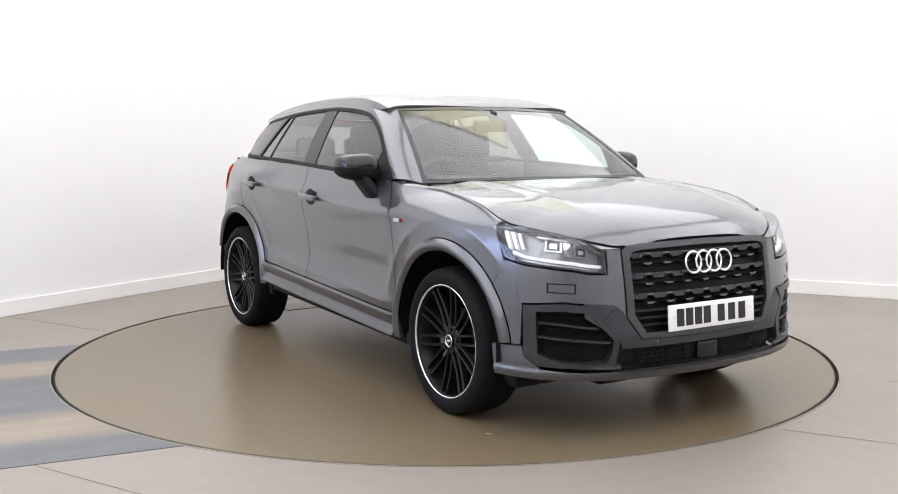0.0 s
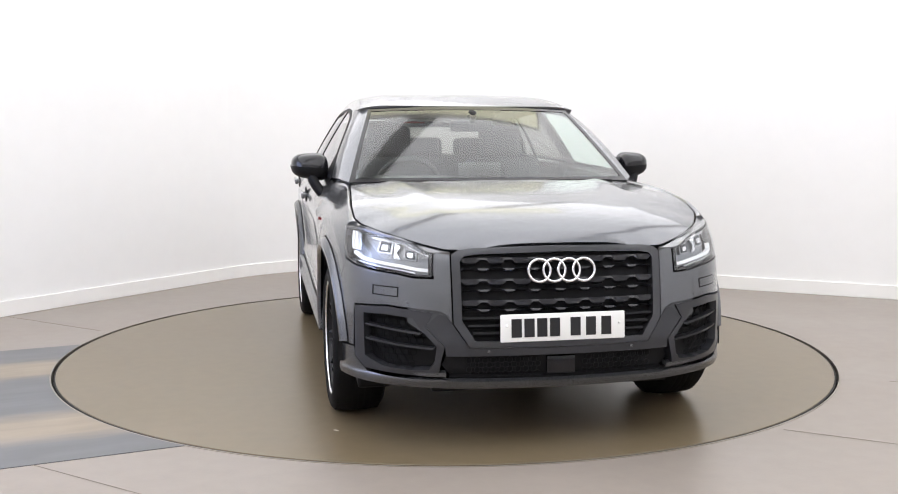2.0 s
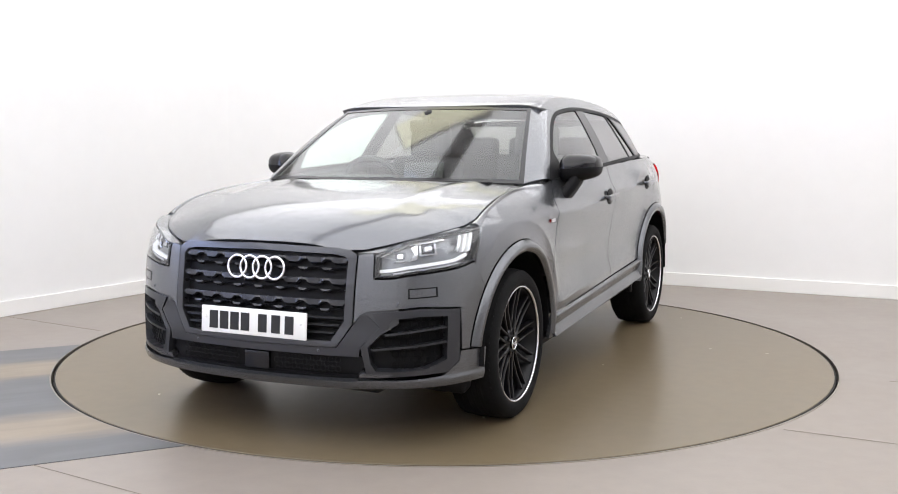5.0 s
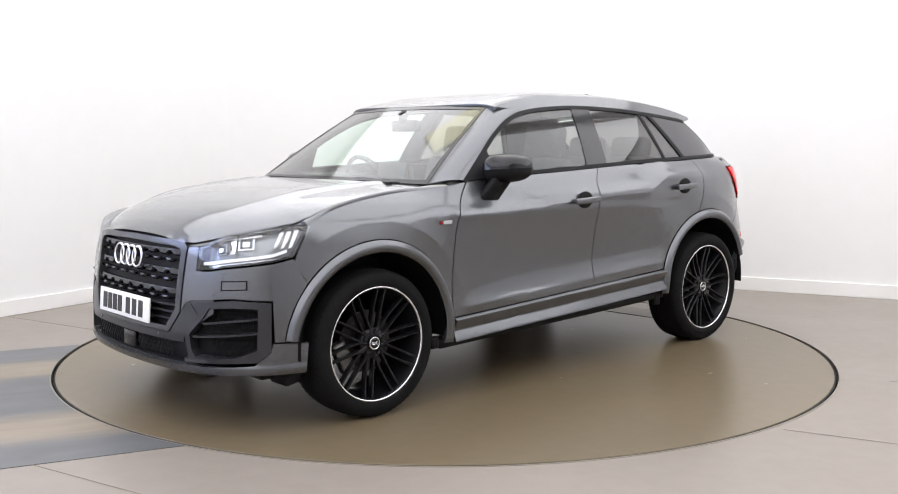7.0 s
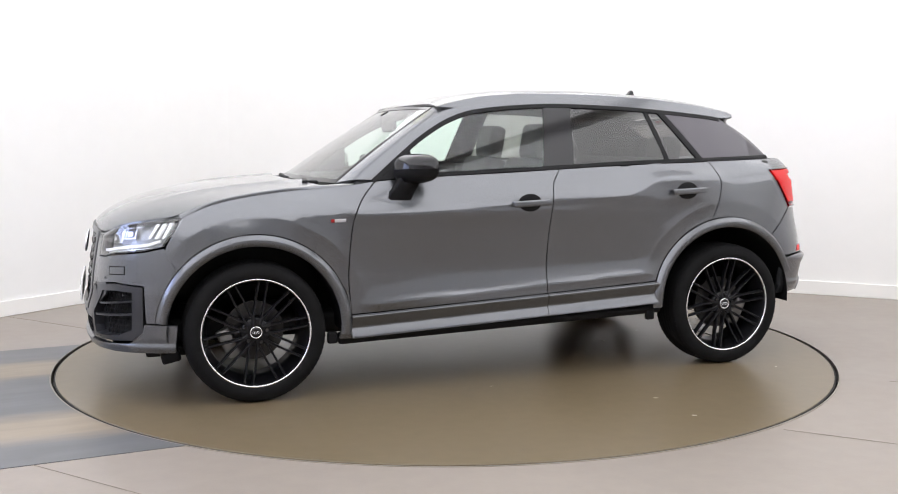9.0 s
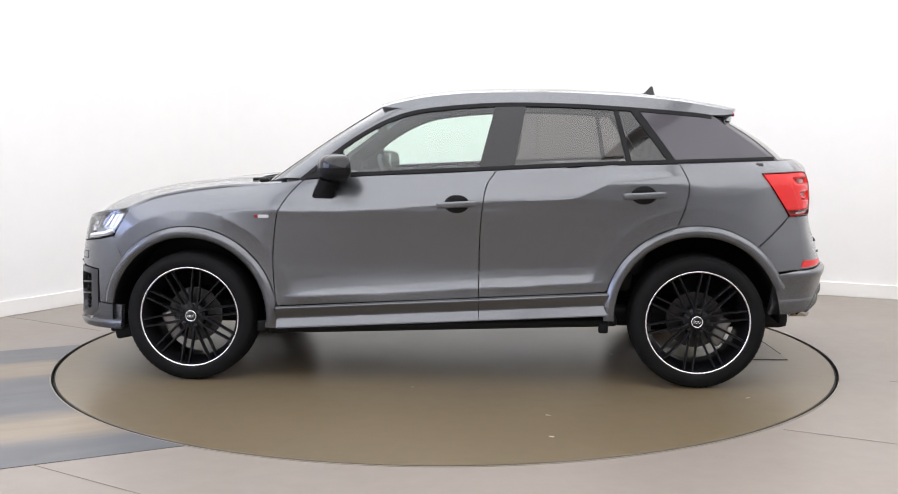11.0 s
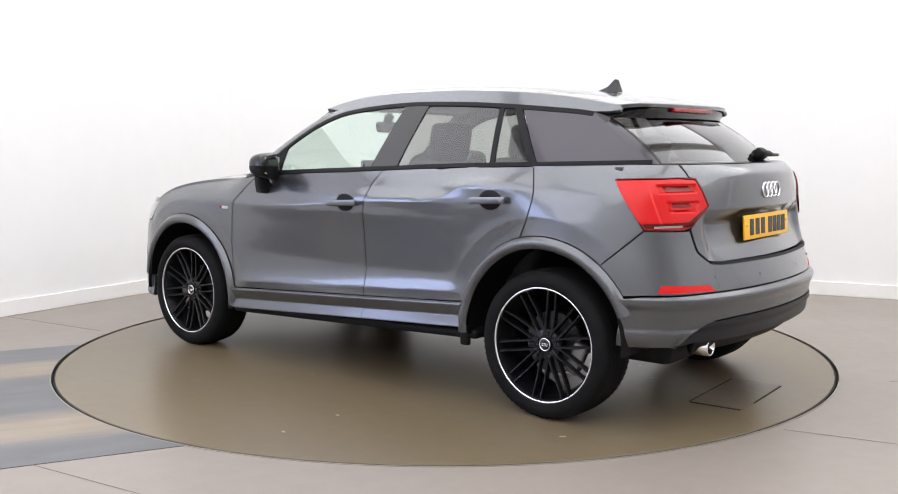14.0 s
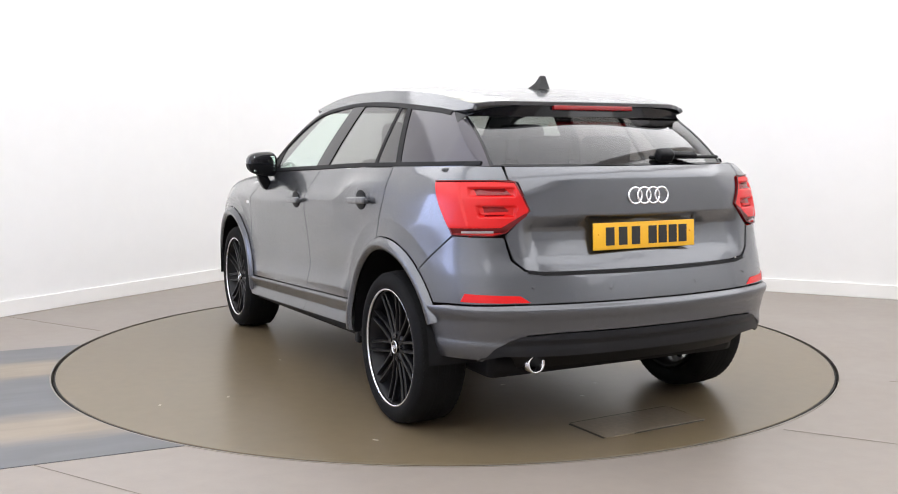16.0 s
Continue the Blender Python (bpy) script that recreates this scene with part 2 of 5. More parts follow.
for i in range(25):
    a = math.pi / 2 * i / 24
    d = -ALONG_R * math.cos(a) - ALONG_L * math.sin(a)
    ring = [sk.verts.new((cen + d * rr).to_tuple()[:2] + (z,)) for rr, z in ((CO - 0.018, 0), (CO - 0.018, 0.106), (CO - 0.014, 0.11), (CO - 0.001, 0.11))]
    if prev:
        for k in range(3):
            sk.faces.new((prev[k], prev[k + 1], ring[k + 1], ring[k]))
    prev = ring
bmesh.ops.recalc_face_normals(sk, faces=sk.faces[:])
tagged(mesh_ob("baseboard_3", sk, M_SKIRT, smooth=False), "low white gloss skirting board round the cove", "skirting", kind="structure")

# floor: one sheet with a round hole for the turntable
fb = bmesh.new()
seg = 192
ring_in, ring_out, ring_low = [], [], []
for i in range(seg):
    a = 2 * math.pi * i / seg
    d = Vector((math.cos(a), math.sin(a), 0))
    ring_in.append(fb.verts.new(d * (TABLE_R + 0.013)))
    ring_low.append(fb.verts.new(d * (TABLE_R + 0.013) - Vector((0, 0, 0.06))))
    ring_out.append(fb.verts.new(d * 16))
for i in range(seg):
    j = (i + 1) % seg
    fb.faces.new((ring_in[i], ring_out[i], ring_out[j], ring_in[j]))
    fb.faces.new((ring_low[i], ring_in[i], ring_in[j], ring_low[j]))
tagged(mesh_ob("floor", fb, M_FLOOR, smooth=False), "smooth pale grey-brown screed floor", "floor", kind="structure")
pit = bmesh.new()
bmesh.ops.create_circle(pit, cap_ends=True, segments=96, radius=TABLE_R + 0.05, matrix=pose(0, 0, -0.055))
tagged(mesh_ob("turntable_pit", pit, M_GAP, smooth=False), "dark shallow pit under the turntable", "pit", kind="structure")

# steel edging round the pit
eb = bmesh.new()
lathe(eb, [(TABLE_R + 0.013, -0.03), (TABLE_R + 0.020, -0.03), (TABLE_R + 0.020, 0.0025), (TABLE_R + 0.013, 0.0025)], 192, "Z")
tagged(mesh_ob("trim", eb, mat("dull_edge_metal", (0.30, 0.27, 0.23), 0.45, 0.6), smooth=False), "thin dull metal edging round the turntable", "trim", kind="structure")

# skirting boards
for nm, length, m in (("baseboard_1", ROOM_L - CO, Matrix.Translation(room_at(CO / 2 + ROOM_L / 2, 0.009, 0.055)) @ pose(0, 0, 0, 0, 0, YAW_L)),
                      ("baseboard_2", ROOM_R - CO, Matrix.Translation(room_at(0.009, CO / 2 + ROOM_R / 2, 0.055)) @ pose(0, 0, 0, 0, 0, YAW_R))):
    bm = bmesh.new()
    box(bm, (length, 0.018, 0.11), m, 0.004)
    tagged(mesh_ob(nm, bm, M_SKIRT, smooth=False), "low white gloss skirting board", "skirting", kind="structure")

# slate strip: a thin sheet that ends at the pit's edging
A, B = Vector((-1.04, -1.95)), Vector((-1.693, -2.247))
ax = (B - A).normalized()
nx = Vector((ax.y, -ax.x))
if nx.dot(Vector((-2.273, 0.035)) - A) < 0:
    nx = -nx
WIDE = (Vector((-2.27, 0.035)) - A).dot(nx)
sb = bmesh.new()
n = 40
low, high = [], []
for i in range(n + 1):
    w = WIDE * i / n
    base = A + nx * w
    # nearest crossing with the edging circle along the strip's axis
    bq = base.dot(ax)
    cq = base.length_squared - (TABLE_R + 0.0208) ** 2
    disc = max(bq * bq - cq, 0)
    s0 = -bq + math.sqrt(disc)
    low.append((s0, w))
    high.append((4.2, w))
vl = [[sb.verts.new((s, w, z)) for s, w in low] for z in (0.0, 0.003)]
vh = [[sb.verts.new((s, w, z)) for s, w in high] for z in (0.0, 0.003)]
for i in range(n):
    sb.faces.new((vl[1][i], vh[1][i], vh[1][i + 1], vl[1][i + 1]))
    sb.faces.new((vl[0][i], vl[1][i], vl[1][i + 1], vl[0][i + 1]))
sb.faces.new((vl[0][0], vh[0][0], vh[1][0], vl[1][0]))
sb.faces.new((vl[0][n], vl[1][n], vh[1][n], vh[0][n]))
bmesh.ops.recalc_face_normals(sb, faces=sb.faces[:])
strip = mesh_ob("floor_strip", sb, M_STRIP, smooth=False)
strip.matrix_basis = Matrix(((ax.x, nx.x, 0, A.x), (ax.y, nx.y, 0, A.y), (0, 0, 1, 0), (0, 0, 0, 1)))
tagged(strip, "slate grey and sandy streaked floor strip beside the turntable", "floor strip", kind="structure")

# joint lines in the screed
for p0, p1 in ((Vector((-1.62, -2.18)), Vector((-0.7, -2.75))), (Vector((2.3, -0.9)), Vector((4.2, -1.35))), (Vector((-2.27, 0.50)), Vector((-3.9, 1.53))), (Vector((1.46, -1.75)), Vector((2.6, -2.35)))):
    bm = bmesh.new()
    d = p1 - p0
    box(bm, (d.length, 0.004, 0.001), Matrix.Translation(((p0 + p1) / 2).to_3d() + Vector((0, 0, 0.0012))) @ pose(0, 0, 0, 0, 0, math.degrees(math.atan2(d.y, d.x))))
    tagged(mesh_ob("floor_joint", bm, mat("joint_filler", (0.2, 0.17, 0.14), 0.7), smooth=False), "thin hairline joint in the screed floor", "joint", kind="structure")

# window with a bright sheet of daylight outside
wf = new("window_1")
wf.matrix_basis = Matrix.Translation(room_at((W0 + W1) / 2, -0.1, (WS + WH) / 2)) @ pose(0, 0, 0, 0, 0, YAW_L)
tagged(wf, "wide white-framed window letting in cool daylight", "window", kind="structure")
for nm, sz, at in (("window_frame", (W1 - W0, 0.1, 0.06), (0, 0, (WH - WS) / 2 - 0.03)), ("window_sill", (W1 - W0, 0.1, 0.06), (0, 0, -(WH - WS) / 2 + 0.03)),
                   ("window_frame", (0.06, 0.1, WH - WS - 0.12), (-(W1 - W0) / 2 + 0.03, 0, 0)), ("window_frame", (0.06, 0.1, WH - WS - 0.12), ((W1 - W0) / 2 - 0.03, 0, 0)),
                   ("mullion", (0.06, 0.09, WH - WS - 0.12), (0, 0, 0))):
    bm = bmesh.new()
    box(bm, sz, pose(*at), 0.006)
    part(nm, bm, M_SKIRT, wf, smooth=False)
bm = bmesh.new()
box(bm, (W1 - W0 + 0.8, 0.02, WH - WS + 0.8), Matrix.Translation(room_at((W0 + W1) / 2, -0.5, (WS + WH) / 2)) @ pose(0, 0, 0, 0, 0, YAW_L))
tagged(mesh_ob("backdrop", bm, M_SKYPANE, smooth=False), "bright overcast daylight outside the window", "sky", kind="structure")


# ceiling lights, out of view: panels added and sized to set the room's brightness
def ceiling_light(l, r, sx, sy):
    e = new("ceiling_light")
    e.matrix_basis = Matrix.Translation(room_at(l, r, H)) @ pose(0, 0, 0, 0, 0, YAW_L)
    bm = bmesh.new()
    for s in (-1, 1):
        box(bm, (sx - 0.04, 0.03, 0.04), pose(0, s * (sy / 2 - 0.035), -0.02))
        box(bm, (0.03, sy - 0.1, 0.04), pose(s * (sx / 2 - 0.035), 0, -0.02))
    part("frame", bm, M_SKIRT, e, smooth=False)
    bm = bmesh.new()
    box(bm, (sx, sy, 0.01), pose(0, 0, -0.045))
    part("diffuser", bm, M_PANEL, e, smooth=False)
    return tagged(e, "unseen white ceiling light panel, added to light the room", "ceiling light", "ceiling lights")


for l in (1.6, 4.65, 7.7, 10.75):
    for r in (1.45, 4.15, 6.85, 9.55):
        if (l, r) not in ((7.7, 9.55), (10.75, 9.55)):
            ceiling_light(l, r, 3.044, 2.45)

# one warm strip hangs just under the panels, over the turntable
warm = new("strip_light")
warm.matrix_basis = pose(0.10, 1.0, H - 0.12, 0, 0, 8)
bm = bmesh.new()
box(bm, (2.1, 0.56, 0.05), pose(0, 0, 0.03), 0.01)
part("housing", bm, M_SKIRT, warm, smooth=False)
bm = bmesh.new()
box(bm, (2.04, 0.50, 0.02), pose(0, 0, -0.005), 0.004)
part("diffuser", bm, M_PANELWARM, warm, smooth=False)
for dx in (-0.6, 0.6):
    bm = bmesh.new()
    box(bm, (0.03, 0.03, 0.07), pose(dx, 0, 0.085))
    part("bracket", bm, M_SKIRT, warm, smooth=False)
tagged(warm, "warm yellowish strip light hung under the ceiling", "ceiling light")

# ---- the turntable ----
table = new("turntable")
tagged(table, "large round turntable with a scuffed brown-grey coating", "turntable")
tb = bmesh.new()
lathe(tb, [(0.0001, 0.0), (1.1, 0.0), (TABLE_R - 0.010, 0.0), (TABLE_R - 0.008, -0.002), (TABLE_R - 0.008, -0.04), (0.0001, -0.04)], 192, "Z")
part("platform", tb, M_TABLE, table, smooth=False)
# black band on the rim: the shade of the gap, put into the colour
tb = bmesh.new()
lathe(tb, [(TABLE_R - 0.0078, -0.004), (TABLE_R, -0.006), (TABLE_R, -0.04), (TABLE_R - 0.0078, -0.04)], 192, "Z")
part("gap_shade_band", tb, M_GAP, table, "black band standing in for the shade in the rim gap", smooth=False)
# loose access plate behind the car, with its dark cut lines
hb = bmesh.new()
HC = pose(-1.835, -0.035, 0, 0, 0, 3)
box(hb, (0.25, 0.56, 0.004), HC @ pose(0, 0, 0.0015), 0.001, 1)
part("access_plate", hb, vary(mat("worn_plate", (0.150, 0.120, 0.085), 0.36, spec=0.4), 3, 0.25), table, "worn access plate with dark cut edges", smooth=False)
for sz, at in (((0.007, 0.40, 0.002), (-0.130, -0.07, 0.001)), ((0.007, 0.56, 0.002), (0.130, 0, 0.001)), ((0.24, 0.012, 0.002), (0, 0.288, 0.001)), ((0.10, 0.005, 0.002), (0.05, -0.284, 0.001))):
    bm = bmesh.new()
    box(bm, sz, HC @ pose(*at))
    part("cut_line", bm, M_GAP, table, smooth=False)
rnd = random.Random(4)
for i in range(9):
    bm = bmesh.new()
    a, rr = rnd.uniform(0, 6.28), rnd.uniform(0.9, 2.0)
    box(bm, (rnd.uniform(0.01, 0.03), rnd.uniform(0.006, 0.012), 0.001), pose(rr * math.cos(a), rr * math.sin(a), 0.001, 0, 0, rnd.uniform(0, 180)))
    part("scuff", bm, mat("pale_scuff", (0.5, 0.46, 0.40), 0.6), table, smooth=False)

# ---- the car: surfaces ----
def spline(keys, x):
    """Smooth curve through (x, value) keys, ascending in x, flat slope limits (monotone cubic)."""
    xs = [k[0] for k in keys]
    ys = [k[1] for k in keys]
    if x <= xs[0]:
        return ys[0]
    if x >= xs[-1]:
        return ys[-1]
    i = max(j for j in range(len(xs) - 1) if xs[j] <= x)

    def slope(j):
        if j == 0:
            return (ys[1] - ys[0]) / (xs[1] - xs[0])
        if j == len(xs) - 1:
            return (ys[-1] - ys[-2]) / (xs[-1] - xs[-2])
        a, b = (ys[j] - ys[j - 1]) / (xs[j] - xs[j - 1]), (ys[j + 1] - ys[j]) / (xs[j + 1] - xs[j])
        return 0 if a * b <= 0 else 2 * a * b / (a + b)
    h = xs[i + 1] - xs[i]
    t = (x - xs[i]) / h
    m0, m1 = slope(i) * h, slope(i + 1) * h
    return (2 * t**3 - 3 * t * t + 1) * ys[i] + (t**3 - 2 * t * t + t) * m0 + (-2 * t**3 + 3 * t * t) * ys[i + 1] + (t**3 - t * t) * m1


# plan outline at the widest level, from nose to tail, as a dense smooth half curve
PLAN = [(2.082, 0), (2.072, 0.25), (2.045, 0.44), (1.998, 0.59), (1.925, 0.71), (1.82, 0.802), (1.69, 0.852), (1.5, 0.880), (1.25, 0.892), (0.8, 0.893),
        (0, 0.893), (-0.8, 0.895), (-1.25, 0.895), (-1.48, 0.885), (-1.65, 0.862), (-1.785, 0.812), (-1.885, 0.735), (-1.96, 0.60), (-2.015, 0.42), (-2.048, 0.2), (-2.058, 0)]


def dense(points, n=16):
    out = []
    P = [Vector(p) for p in points]
    P = [Vector((P[0].x, -P[1].y)) if P[0].y == 0 else P[0]] + P + [Vector((P[-1].x, -P[-2].y))]
    P[0].x, P[-1].x = P[2].x, P[-3].x
    for i in range(1, len(P) - 2):
        a, b, c, d = P[i - 1:i + 3]
        for k in range(n):
            t = k / n
            out.append(0.5 * ((2 * b) + (c - a) * t + (2 * a - 5 * b + 4 * c - d) * t * t + (3 * b - a - 3 * c + d) * t**3))
    out.append(P[-2])
    return out


CURVE = dense(PLAN)
ARC = [0.0]
for i in range(1, len(CURVE)):
    ARC.append(ARC[-1] + (CURVE[i] - CURVE[i - 1]).length)
ARC, CX, CY = np.array(ARC), np.array([p.x for p in CURVE]), np.array([p.y for p in CURVE])
TAN = np.stack([np.gradient(CX, ARC), np.gradient(CY, ARC)], 1)
UMAX = float(ARC[-1])


def ux(x):
    """Place along the outline for a place along the car."""
    return float(np.interp(-x, -CX, ARC))


def uf(y):
    k = np.argmax(CY > 0.86)
    return float(np.interp(y, CY[:k], ARC[:k]))


def ur(y):
    k = np.argmax(CY[::-1] > 0.86)
    return float(np.interp(y, CY[::-1][:k], ARC[::-1][:k]))


# how far the skin lies inside the outline at each height, by place along the outline
LEVELS = (0.2, 0.27, 0.34, 0.42, 0.50, 0.60, 0.70, 0.80, 0.88, 0.95, 1.02, 1.09, 1.16)
SECTIONS = [
    (0.0, (-0.06, -0.02, 0.0, 0.0, -0.01, -0.02, -0.035, -0.055, -0.09, -0.15, -0.25, -0.35, -0.45)),
    (0.46, (-0.06, -0.02, 0.0, 0.0, -0.01, -0.02, -0.035, -0.055, -0.09, -0.15, -0.25, -0.35, -0.45)),
    (0.85, (-0.05, -0.015, 0.0, 0.0, 0.0, -0.005, -0.012, -0.032, -0.07, -0.12, -0.20, -0.28, -0.36)),
    (1.10, (-0.05, -0.015, 0.0, 0.0, 0.0, -0.003, -0.008, -0.018, -0.04, -0.09, -0.16, -0.24, -0.32)),
    (ux(1.3), (-0.05, -0.02, -0.01, 0.0, 0.0, 0.0, 0.0, -0.004, -0.022, -0.07, -0.15, -0.23, -0.30)),
    (ux(1.05), (-0.05, -0.03, -0.018, -0.012, -0.012, -0.012, -0.008, -0.005, -0.010, -0.055, -0.138, -0.21, -0.28)),
    (ux(0.8), (-0.05, -0.03, -0.02, -0.016, -0.018, -0.018, -0.012, -0.005, -0.004, -0.035, -0.075, -0.13, -0.19)),
    (ux(0.3), (-0.05, -0.03, -0.02, -0.016, -0.030, -0.036, -0.026, -0.012, -0.001, -0.018, -0.044, -0.078, -0.12)),
    (ux(-0.6), (-0.05, -0.03, -0.02, -0.016, -0.026, -0.036, -0.028, -0.016, -0.005, -0.006, -0.036, -0.070, -0.11)),
    (ux(-1.0), (-0.05, -0.03, -0.02, -0.014, -0.016, -0.018, -0.020, -0.019, -0.015, -0.008, -0.010, -0.060, -0.11)),
    (ux(-1.35), (-0.05, -0.03, -0.02, -0.005, 0.0, 0.0, -0.002, -0.006, -0.012, -0.022, -0.040, -0.075, -0.12)),
    (ux(-1.7), (-0.08, -0.04, -0.015, 0.0, 0.0, -0.005, -0.012, -0.025, -0.035, -0.045, -0.058, -0.090, -0.17)),
    (UMAX - 0.62, (-0.14, -0.08, -0.03, 0.0, 0.0, -0.008, -0.03, -0.058, -0.070, -0.075, -0.082, -0.105, -0.17)),
    (UMAX - 0.3, (-0.16, -0.09, -0.035, -0.005, 0.0, -0.010, -0.038, -0.078, -0.088, -0.084, -0.084, -0.090, -0.17)),
    (UMAX, (-0.16, -0.09, -0.035, -0.005, 0.0, -0.010, -0.038, -0.078, -0.088, -0.084, -0.084, -0.090, -0.17)),
]
TABLE = np.array([s[1] for s in SECTIONS])
# finer in height by the smooth curve, once
ZF = np.linspace(0.2, 1.16, 97)
UF = np.linspace(0, UMAX, 181)
FINE_Z = np.array([[spline(list(zip(LEVELS, row)), z) for z in ZF] for row in TABLE])
FINE = np.array([[spline(list(zip([s[0] for s in SECTIONS], FINE_Z[:, k])), u) for k in range(len(ZF))] for u in UF])


def inset_at(u, z):
    a = min(max(u / UMAX * (len(UF) - 1), 0), len(UF) - 1.001)
    b = min(max((z - 0.2) / 0.96 * (len(ZF) - 1), 0), len(ZF) - 1.001)
    i, j = int(a), int(b)
    s, t = a - i, b - j
    return (FINE[i, j] * (1 - s) + FINE[i + 1, j] * s) * (1 - t) + (FINE[i, j + 1] * (1 - s) + FINE[i + 1, j + 1] * s) * t


def ease(a):
    a = min(1, max(0, a))
    return a * a * (3 - 2 * a)


FOLD = [(-1.3, 1.066), (-1.13, 1.062), (-0.92, 1.050), (-0.64, 0.953), (-0.24, 0.937), (0.28, 0.903), (0.55, 0.891), (0.76, 0.888), (0.92, 0.934), (1.1, 0.95)]


def skin(u, z, off=0.0):
    """The car's flank, nose and tail: u along the outline (negative on the right-hand side), z up."""
    side = -1 if u < 0 else 1
    w = abs(u)
    if w > UMAX:
        w, side = 2 * UMAX - w, -side
    x, y = float(np.interp(w, ARC, CX)), float(np.interp(w, ARC, CY))
    tx, ty = float(np.interp(w, ARC, TAN[:, 0])), float(np.interp(w, ARC, TAN[:, 1]))
    ln = math.hypot(tx, ty)
    nx_, ny_ = -ty / ln, tx / ln
    if nx_ * x + ny_ * y < 0:
        nx_, ny_ = -nx_, -ny_
    d = inset_at(w, z) + off
    if 0.6 < abs(x) < 1.9:
        c = FA if x > 0 else RA
        q = max(0, 1 - abs(math.hypot(x - c[0], z - c[1]) - 0.545) / 0.07)
        d += (0.005 if x > 0 else 0.003) * q * q * ease((z - 0.40) / 0.2) * ease((1.74 - abs(x)) / 0.16)
    if -1.35 < x < 1.1:
        # the fold under the windows, and the one along the foot of the doors
        q = max(0, 1 - abs(z - spline(FOLD, x)) / 0.10)
        d += 0.009 * q * q * ease((1.08 - x) / 0.25) * ease((x + 1.32) / 0.2)
        q = max(0, 1 - abs(z - FOOT(x)) / 0.10)
        d += 0.013 * q * q * ease((0.83 - x) / 0.12) * ease((x + 0.86) / 0.12)
    return Vector((x + nx_ * d, max((y + ny_ * d), 0.0 if w in (0.0, UMAX) else 1e-4) * side, z))


def glasshouse(x, z, off=0.0):
    """The left-hand side windows and pillars."""
    base = spline([(-2.0, 0.52), (-1.7, 0.660), (-1.5, 0.738), (-1.2, 0.785), (-0.8, 0.812), (0.0, 0.820), (0.5, 0.805), (0.9, 0.765)], x)
    h = z - 1.09
    y = base - 0.50 * h - 0.30 * h * h
    n = Vector((0, 1, 0.5)).normalized()
    return Vector((x, y, z)) + n * off


def roof_z(x):
    return spline([(-1.62, 1.402), (-1.45, 1.438), (-1.2, 1.480), (-0.9, 1.509), (-0.5, 1.526), (-0.2, 1.524), (0.05, 1.507), (0.2, 1.481), (0.32, 1.451), (0.38, 1.433), (0.45, 1.405)], x)


def rail(x):
    """Half-width of the roof where it meets the side frame."""
    return glasshouse(x, roof_z(x) - 0.034).y


def roof(x, v, off=0.0):
    w = rail(x)
    y = v * w
    z = roof_z(x) - 0.010 * v * v - 0.023 * abs(v) ** 10
    return Vector((x, y, z + off))


def hood_z(x):
    return spline([(0.85, 1.055), (1.1, 1.045), (1.3, 1.029), (1.5, 1.010), (1.7, 0.978), (1.85, 0.934), (1.95, 0.884), (2.01, 0.836), (2.05, 0.78)], x)


HOOD_Y = [(0.85, 0.728), (0.935, 0.735), (1.13, 0.752), (1.35, 0.772), (1.50, 0.785), (1.60, 0.785), (1.66, 0.762), (1.78, 0.690), (1.88, 0.595), (1.945, 0.50), (1.975, 0.44), (2.0, 0.33), (2.05, 0.30)]
HOOD_Z = [(0.85, 1.030), (0.935, 1.024), (1.13, 1.012), (1.35, 0.985), (1.50, 0.953), (1.60, 0.915), (1.66, 0.893), (1.78, 0.868), (1.88, 0.840), (1.945, 0.815), (1.975, 0.806), (2.0, 0.808), (2.05, 0.78)]


def hood(x, y, off=0.0):
    a = abs(y)
    k = min(a / spline(HOOD_Y, x), 1.05)
    zc, ze = hood_z(x), spline(HOOD_Z, x)
    z = zc - (zc - ze) * (0.45 * k * k + 0.55 * k**4)
    # the raised ribs that run back to the pillars
    r = 0.46 + 0.10 * (1.6 - x)
    z += 0.010 * math.exp(-((a - r) / 0.05) ** 2) * min(1, max(0, (1.85 - x) / 0.5))
    return Vector((x, y, z + off))


# ---- panels: an outline in a surface's own two coordinates, cut to a fine grid and laid on the surface ----
def clean(points, tol):
    out = []
    for p in points:
        p = Vector((p[0], p[1]))
        if not out or (p - out[-1]).length > tol:
            out.append(p)
    if len(out) > 3 and (out[0] - out[-1]).length <= tol:
        out.pop()
    return out


def inset(pts, d):
    """A closed counter-clockwise outline moved inwards."""
    out = []
    n = len(pts)
    for i in range(n):
        e0, e1 = (pts[i] - pts[i - 1]).normalized(), (pts[(i + 1) % n] - pts[i]).normalized()
        n0, n1 = Vector((-e0.y, e0.x)), Vector((-e1.y, e1.x))
        out.append(pts[i] + (n0 + n1) * (d / max(0.45, 1 + n0.dot(n1))))
    return out


def clip(poly, axis, value, keep_above):
    out = []
    for i in range(len(poly)):
        a, b = poly[i - 1], poly[i]
        da, db = (a[axis] - value, b[axis] - value) if keep_above else (value - a[axis], value - b[axis])
        if (da >= 0) != (db >= 0):
            out.append(a + (b - a) * (da / (da - db)))
        if db >= 0:
            out.append(b)
    return out


